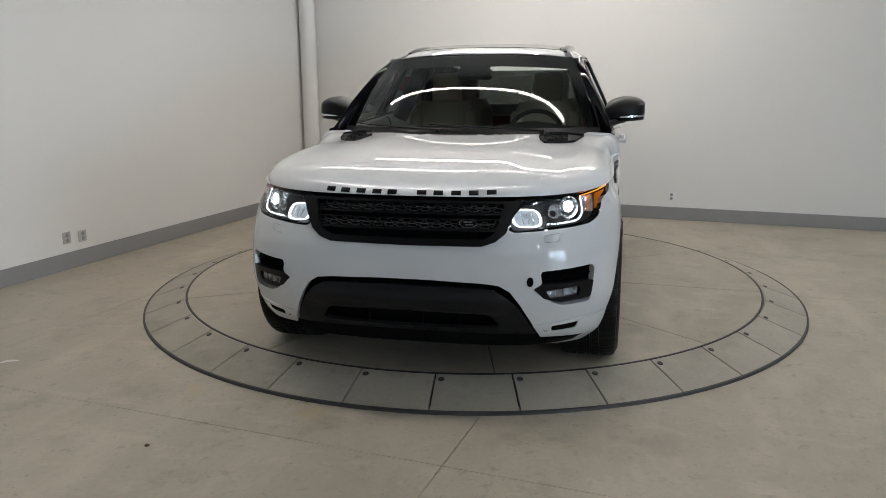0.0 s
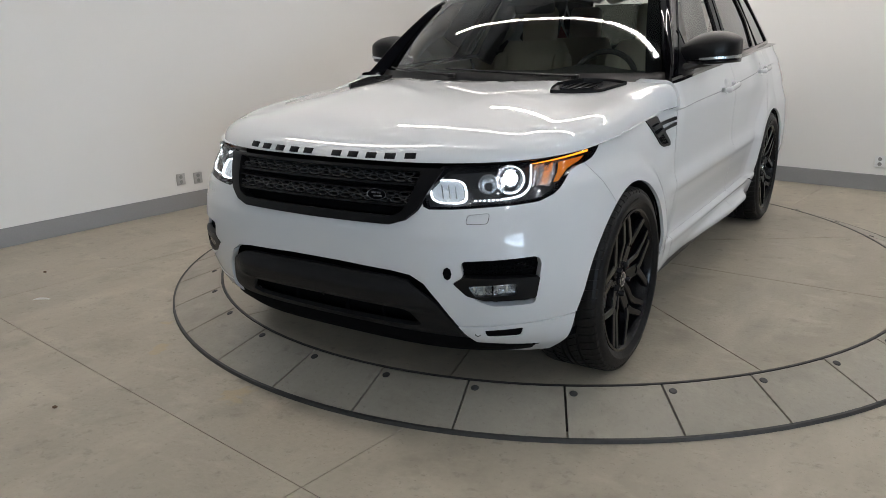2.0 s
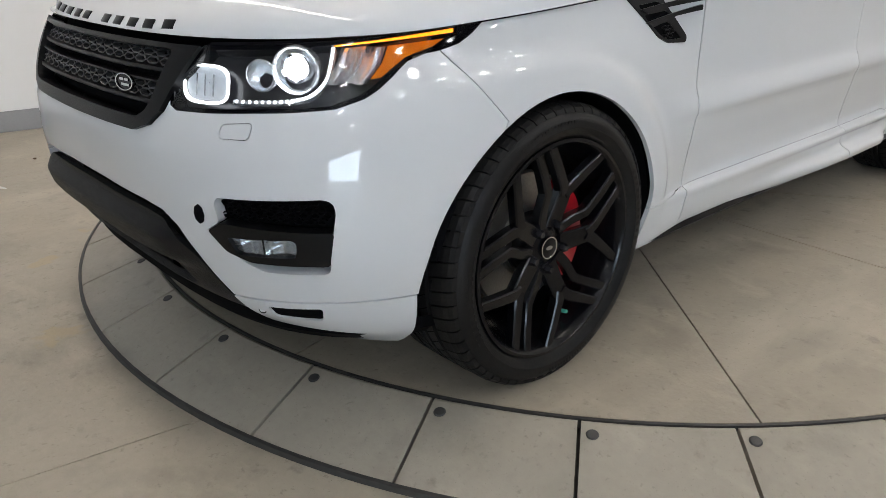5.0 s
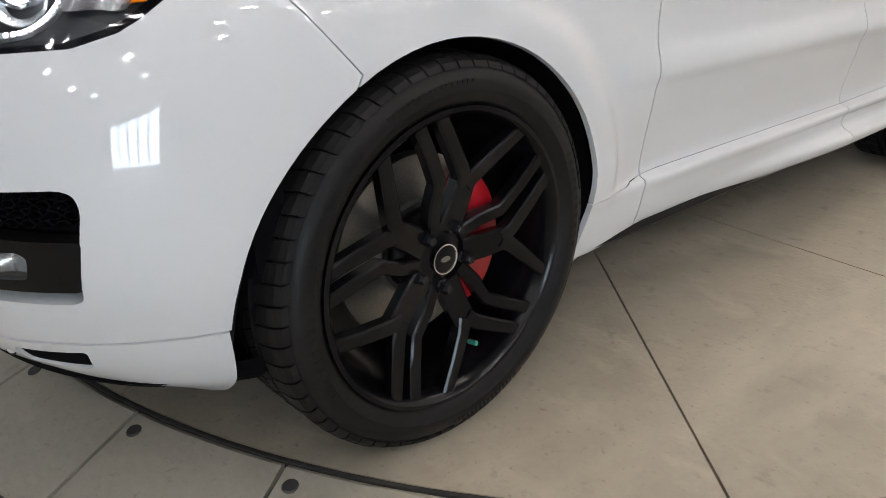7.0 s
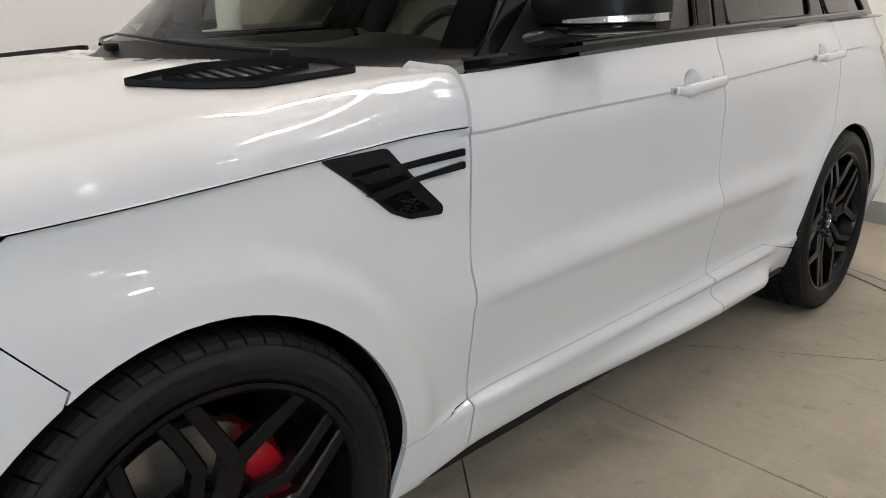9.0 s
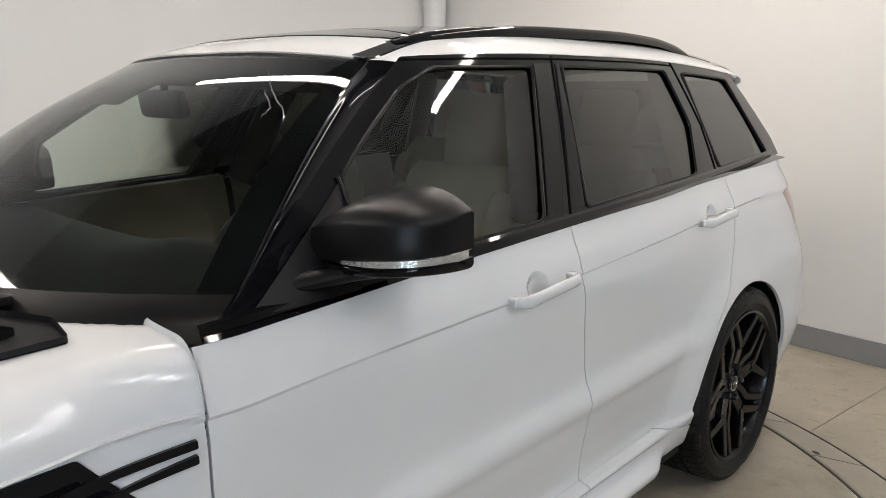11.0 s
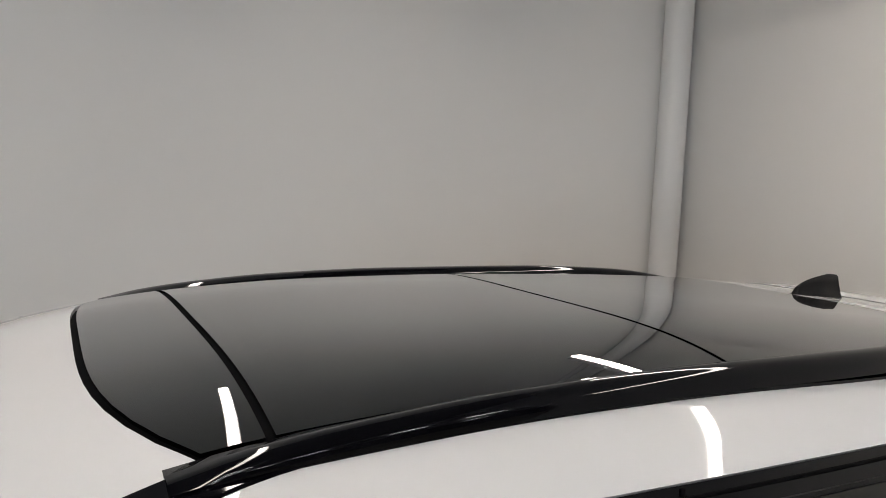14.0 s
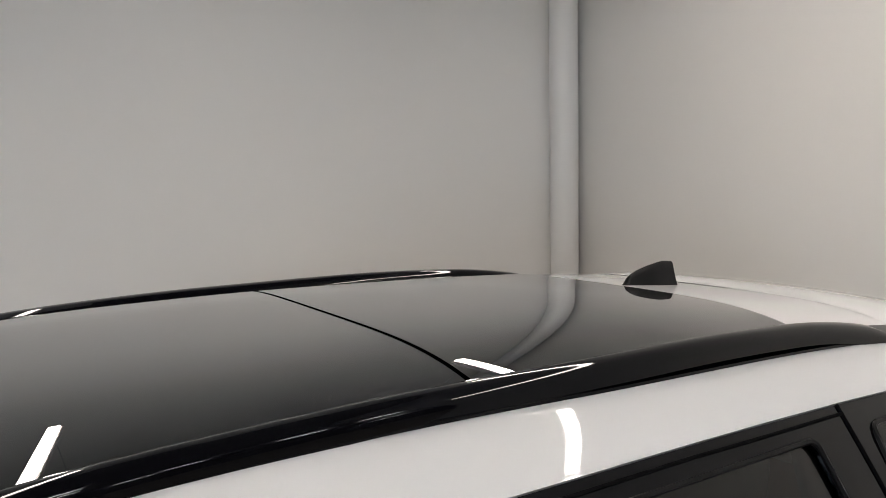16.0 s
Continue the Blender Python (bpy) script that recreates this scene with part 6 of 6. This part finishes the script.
def build_roof_rail():
    bm = bmesh.new()
    top = spline([(.0, 1.674), (.08, 1.693), (.2, 1.710), (.4, 1.727), (.7, 1.737), (1.1, 1.739), (1.4, 1.730), (1.62, 1.704), (1.76, 1.662)])
    rows = []
    for y in np.linspace(0, 1.76, 70):
        xo = .574 - .030 * float(smooth(.9, 1.76, y))
        xi = xo - .046
        inner = float(roof_z(xi, y)) - .004
        t = max(float(top(y)), float(roof_z(xo, y)) - .002)
        base = max(float(roof_z(xo, y)) - .006, t - .036)
        rows.append([(xo + .004, y, base), (xo + .006, y, base + (t - base) * .45), (xo, y, base + (t - base) * .85), (xo - .016, y, t), (xi + .014, y, t - .003), (xi + .002, y, inner + (t - inner) * .55), (xi, y, inner)])
    V = lattice(bm, rows)
    bm.faces.new(V[0])
    bm.faces.new(list(reversed(V[-1])))
    two("roof_rail", bm, GLOSS_BLACK, "gloss black roof rail", depth=0, angle=50)
    # flush black strip from the windscreen back to the rail
    bm = bmesh.new()
    rows = []
    for y in np.linspace(-.150, 1.95, 60):
        xc = .550 - .030 * float(smooth(.9, 1.76, y)) + .049 * (1 - float(smooth(-.16, .16, y)))
        row = []
        for dx in (-.028, -.025, -.010, .010, .025, .028):
            x = xc + dx
            row.append((x, y, roof_at(x, y) + (.0035 if abs(dx) < .026 else -.003)))
        rows.append(row)
    lattice(bm, rows, flip=True)
    two("roof_strip", bm, GLOSS_BLACK, "gloss black roof strip", depth=0)
    bm = bmesh.new()
    e = roof_at(.599, -.150)
    box(bm, .571, -.158, e - .018, .627, -.140, e + .003, bevel=.005)
    two("strip_end", bm, GLOSS_BLACK, "", depth=0)


def build_fin():
    bm = bmesh.new()
    rows = []
    for i in range(15):
        t = i / 14
        y = 1.540 + .175 * t
        h = .060 * min(1, (t / .8)) ** .46 + .002
        base = float(roof_z(0, y)) - .004
        w = .030 * min(1, .15 + t * 1.4) * (1 - .25 * t)
        rows.append([(w * c, y + .012 * k * (1 - t), base + h * k) for c, k in ((-1, 0), (-.72, .25), (-.40, .65), (-.22, .93), (0, 1.0), (.22, .93), (.40, .65), (.72, .25), (1, 0))])
    V = lattice(bm, rows)
    bm.faces.new(V[-1])
    bmesh.ops.recalc_face_normals(bm, faces=bm.faces)
    part("antenna_fin", bm, SATIN_BLACK, car, "black shark-fin antenna", angle=50)


def build_spoiler():
    bm = bmesh.new()
    rows = []
    for x in np.linspace(-.56, .56, 40):
        w = abs(x) / .56
        z0 = float(roof_z(x, 1.95)) + .006
        rows.append([(x, 1.80, float(roof_z(x, 1.80)) + .001), (x, 1.90, z0 + .010 * (1 - w ** 4)), (x, 2.10, z0 - .012 - .01 * w), (x, 2.33 - .06 * w * w, z0 - .050 - .020 * w), (x, 2.335 - .06 * w * w, z0 - .066 - .02 * w), (x, 2.15, z0 - .09 - .02 * w)])
    lattice(bm, rows)
    part("roof_spoiler", bm, PAINT, car, angle=50)
    # rear screen and tailgate
    bm = bmesh.new()
    lattice(bm, [[(x * (1 - .12 * t), 2.36 - .20 * t - .10 * (abs(x) / .7) ** 2.5, 1.10 + .46 * t) for x in np.linspace(-.70, .70, 24)] for t in np.linspace(0, 1, 8)])
    ob = part("rear_window", bm, TINT_GLASS, car)
    bm = bmesh.new()
    lattice(bm, [[(x, 2.385 - .06 * (abs(x) / .75) ** 3 - .02 * (z < .5), z) for x in np.linspace(-.75, .75, 24)] for z in np.linspace(.30, 1.20, 12)], flip=True)
    part("tailgate", bm, PAINT, car)
    # tail lamps wrapped round the corner
    bm = skin_patch(TAIL_POLY, .001)
    lamps = two("tail_lamp", bm, TAIL_RED, "red tail lamp with a dark surround", depth=.008)


TAIL_RED = material("tail_red", (.30, .045, .035), .12, coat=1.0, grain=(90, .4, (.45, .16, .13)))


def build_bonnet_vents():
    poly = rounded([(-1.355, .548), (-1.28, .522), (-1.17, .500), (-.99, .553), (-.935, .655), (-.948, .752), (-1.16, .705), (-1.27, .632)], .012, 3)
    bm = bmesh.new()
    ks = list(np.linspace(0, 1, 50)) + list(np.linspace(1, 2, 60))[1:]
    lattice(bm, [[bonnet_point(k, r) for r in np.linspace(1, .2, 60)] for k in ks], flip=True)
    base = bm
    fr = carve_top(base.copy(), poly)
    hole = rounded([(-1.285, .562), (-1.17, .528), (-1.04, .576), (-.995, .655), (-1.15, .668), (-1.25, .612)], .010, 3)
    carve_top(fr, hole, keep=False)
    for v in fr.verts:
        v.co.z += .003
    two("bonnet_vent", fr, PLASTIC, "matt black bonnet vent", depth=.012)
    back = carve_top(base.copy(), poly)
    for v in back.verts:
        v.co.z += .0015
    two("vent_back", back, DARK, "", depth=0)
    # slats across the vent
    for i in range(10):
        y = -1.270 + i * .028
        x0, x1 = .520, .690
        xs = [x for x in np.linspace(x0, x1, 24) if inside(hole, y, x)]
        if len(xs) < 3:
            continue
        bm = bmesh.new()
        box(bm, min(xs) - .006, y - .011, 0, max(xs) + .006, y + .006, .005, bevel=.001)
        for v in bm.verts:
            v.co.z += bonnet_top(v.co.x, y)
        two("vent_slat", bm, SATIN_BLACK, "", depth=0)
    base.free()


def build_screen_foot():
    # black cowl in front of the glass
    bm = bmesh.new()
    rows = []
    for u in np.linspace(-1, 1, 50):
        p = screen_point(u, 0)
        q = screen_point(u, .06)
        w = abs(u) ** 6
        rows.append([(p[0] * (.99 + .05 * w), p[1] - .060 - .02 * w, p[2] - .022), (p[0] * (1 + .03 * w), p[1] - .018, p[2] - .001), (p[0], p[1], p[2] + .006), (q[0], q[1] - .003, q[2] + .004)])
    lattice(bm, rows)
    part("cowl", bm, SATIN_BLACK, car, "black plastic cowl")
    # printed black border just inside the glass
    bm = bmesh.new()
    inner = lambda u, v: screen_point(u, v) + np.array([0, .008, -.009])
    for u0, u1, v0, v1 in ((-1, 1, 0, .07), (-1, 1, .80, 1), (-1, -.91, .07, .80), (.91, 1, .07, .80), (-.15, .15, .68, .80)):
        lattice(bm, [[inner(u, v) for u in np.linspace(u0, u1, 61)] for v in np.linspace(v0, v1, 20)])
    part("screen_border", bm, DARK, car)
    # wipers
    for x0, x1, s in ((.50, -.18, 1), (-.12, -.72, 1)):
        bm = bmesh.new()
        pts = []
        for t in np.linspace(0, 1, 14):
            x = x0 + (x1 - x0) * t
            u = x / .845
            p = screen_point(u, .035 + .045 * t)
            pts.append((p[0], p[1] - .018, p[2] + .010))
        tube(bm, pts, [.0065 - .003 * t for t in np.linspace(0, 1, 14)], 8)
        p = pts[0]
        box(bm, p[0] - .012, p[1] - .020, p[2] - .014, p[0] + .022, p[1] + .012, p[2] + .006, bevel=.005)
        part("wiper", bm, SATIN_BLACK, car, "black windscreen wiper")
    # cracks in the glass
    random.seed(9)
    for path in ([(.67, .89), (.72, .84), (.78, .78), (.82, .74), (.87, .69), (.90, .64)], [(.75, .78), (.80, .73), (.83, .69), (.83, .65)]):
        us, vs = spline([(i, p[0]) for i, p in enumerate(path)]), spline([(i, p[1]) for i, p in enumerate(path)])
        bm = bmesh.new()
        pts = []
        for t in np.linspace(0, len(path) - 1, 26):
            pts.append(Vector(screen_point(float(us(t)) + random.uniform(-.004, .004), float(vs(t)))) + Vector((0, -.001, .001)))
        tube(bm, pts, .0009, 4)
        part("glass_crack", bm, CHROME, car, "thin crack across the windscreen")


build_trims()
build_roof_rail()
build_fin()
build_spoiler()
build_bonnet_vents()
build_screen_foot()


# ---- inside the car ----
def cushion(bm, w, d, h, m, puff=.02, n=10):
    """A padded block with rounded sides."""
    rows = []
    for i in range(n + 1):
        v = -1 + 2 * i / n
        row = []
        for j in range(4 * n):
            a = 2 * math.pi * j / (4 * n)
            p = 5
            q = (abs(math.cos(a)) ** p + abs(math.sin(a)) ** p) ** (-1 / p)
            s = (1 - abs(v) ** 4) ** .25
            row.append(Vector((w / 2 * q * math.cos(a) * (.86 + .14 * s), d / 2 * q * math.sin(a) * (.7 + .3 * s), h / 2 * v)))
        rows.append(row)
    vs = []
    V = lattice(bm, rows, close_v=True)
    bm.faces.new(list(reversed(V[0])))
    bm.faces.new(V[-1])
    for r in V:
        vs += r
    bmesh.ops.transform(bm, matrix=m, verts=vs)


def build_seat(x, y, name="seat"):
    s = new("car_seat")
    s.parent = car
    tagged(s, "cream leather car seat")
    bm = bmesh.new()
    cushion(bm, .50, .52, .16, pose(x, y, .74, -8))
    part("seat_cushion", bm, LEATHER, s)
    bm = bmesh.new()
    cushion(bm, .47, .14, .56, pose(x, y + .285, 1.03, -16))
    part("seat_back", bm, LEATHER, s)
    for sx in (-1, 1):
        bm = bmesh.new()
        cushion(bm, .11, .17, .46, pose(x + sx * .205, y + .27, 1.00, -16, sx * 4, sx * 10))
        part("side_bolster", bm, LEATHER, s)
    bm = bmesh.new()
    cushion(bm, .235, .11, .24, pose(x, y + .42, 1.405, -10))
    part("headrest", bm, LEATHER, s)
    for sx in (-.06, .06):
        bm = bmesh.new()
        tube(bm, [(x + sx, y + .395, 1.29), (x + sx, y + .415, 1.38)], .007, 8)
        part("headrest_post", bm, STEEL, s)


for sx in (.40, -.40):
    build_seat(sx, .12)
    build_seat(sx, .92)


def build_interior():
    bm = bmesh.new()
    rows = []
    for x in np.linspace(-.80, .80, 30):
        w = abs(x) / .8
        hood = .035 * math.exp(-((x - .40) / .17) ** 2)
        rows.append([(x, -1.02 + .30 * w ** 2, 1.140), (x, -.86 + .18 * w ** 2, 1.165), (x, -.70 + .10 * w ** 2, 1.178 + .3 * hood), (x, -.58 + .06 * w ** 2, 1.180 + hood), (x, -.50 + .04 * w ** 2, 1.172 + hood), (x, -.475, 1.13 + .4 * hood), (x, -.48, .95), (x, -.46, .70)])
    lattice(bm, rows)
    part("dashboard", bm, DASH, car, "dark dashboard")
    bm = bmesh.new()
    rows = []
    for i in range(40):
        a = 2 * math.pi * i / 40
        rows.append([(.40 + (.185 + .016 * math.cos(b)) * math.cos(a), .016 * math.sin(b), (.185 + .016 * math.cos(b)) * math.sin(a)) for b in np.linspace(0, 2 * math.pi, 9)[:-1]])
    lattice(bm, rows, close_u=True, close_v=True)
    box(bm, .23, -.012, -.03, .57, .012, .02, bevel=.008)
    box(bm, .38, -.012, -.17, .42, .012, 0, bevel=.006)
    bmesh.ops.transform(bm, matrix=Matrix.Translation((0, -.36, 1.10)) @ Matrix.Rotation(radians(-24), 4, "X"), verts=bm.verts)
    part("steering_wheel", bm, DASH, car, "black steering wheel")
    bm = bmesh.new()
    box(bm, -.15, -.52, .55, .15, .9, .86, bevel=.03)
    part("centre_console", bm, DASH, car)
    # door linings
    for y0, y1 in ((-.62, .33), (.36, 1.30)):
        bm = bmesh.new()
        rows = []
        for y in np.linspace(y0, y1, 16):
            zt = float(belt_z(y)) + .012
            rows.append([(float(glass_x(y, zt)) - .030, y, zt), (.845, y, zt - .004), (.825, y, zt - .05), (.80, y, 1.0), (.76, y, .93), (.80, y, .88), (.80, y, .45)])
        lattice(bm, rows)
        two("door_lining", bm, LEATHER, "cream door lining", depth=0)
    bm = bmesh.new()
    lattice(bm, [[(x, y, float(roof_z(x, y)) - .035) for x in np.linspace(-.56, .56, 20)] for y in np.linspace(-.12, 2.0, 30)])
    part("headlining", bm, HEADLINING, car, "grey-beige headlining")
    bm = bmesh.new()
    box(bm, -.78, 1.30, .62, .78, 2.25, .66)
    part("boot_floor", bm, DASH, car)
    # inner pillars
    for path, r in (([(.80, .36, 1.18), (.655, .50, 1.56)], .075), ([(.78, 1.36, 1.20), (.66, 1.36, 1.60)], .06)):
        bm = bmesh.new()
        tube(bm, path, r * .8, 10)
        for v in bm.verts:
            v.co.x -= .05
        two("inner_pillar", bm, DASH, "", depth=0)
    bm = bmesh.new()
    cushion(bm, .24, .035, .075, pose(-.02, -.34, 1.515, 8))
    tube(bm, [(-.02, -.335, 1.54), (-.02, -.33, 1.585)], .011, 8)
    part("rear_view_mirror", bm, DASH, car, "black rear-view mirror")


build_interior()


# ---- litter on the floor ----
PAPER = material("scrap_paper", (.78, .77, .74), .7, grain=(120, .2, (.66, .65, .62)))
CRUMB = material("brown_crumb", (.10, .055, .03), .8, grain=(200, .4, (.16, .09, .05)))


def build_litter():
    random.seed(3)
    bm = bmesh.new()
    rows = []
    for i in range(6):
        t = i / 5
        rows.append([(-.05 + .10 * t, -.008 + .003 * math.sin(9 * t) + .016 * s, .001 + .008 * math.sin(math.pi * t) * (.4 + s)) for s in (0, .5, 1)])
    lattice(bm, rows)
    ret = bmesh.ops.solidify(bm, geom=list(bm.faces), thickness=.0008)
    ob = tagged(new("paper_scrap", flat(bm, PAPER)), "small curled white paper scrap lying on the floor", "scrap")
    ob.matrix_world = pose(-2.44, -2.08, FLOOR_Z + .001, 0, 0, 35)
    for x, y in ((-2.75, -2.75), (-2.35, -3.25), (-1.05, -2.85), (-2.95, -1.75)):
        bm = bmesh.new()
        bmesh.ops.create_icosphere(bm, subdivisions=2, radius=.012)
        for v in bm.verts:
            v.co *= random.uniform(.65, 1.25)
            v.co.z = max(v.co.z * .5, -.004)
        ob = tagged(new("crumb", flat(bm, CRUMB)), "small brown crumb of dirt on the concrete floor", "debris", "crumbs on the floor")
        ob.matrix_world = pose(x, y, FLOOR_Z + .004, 0, 0, 50 * x)


build_litter()

build_slabs()
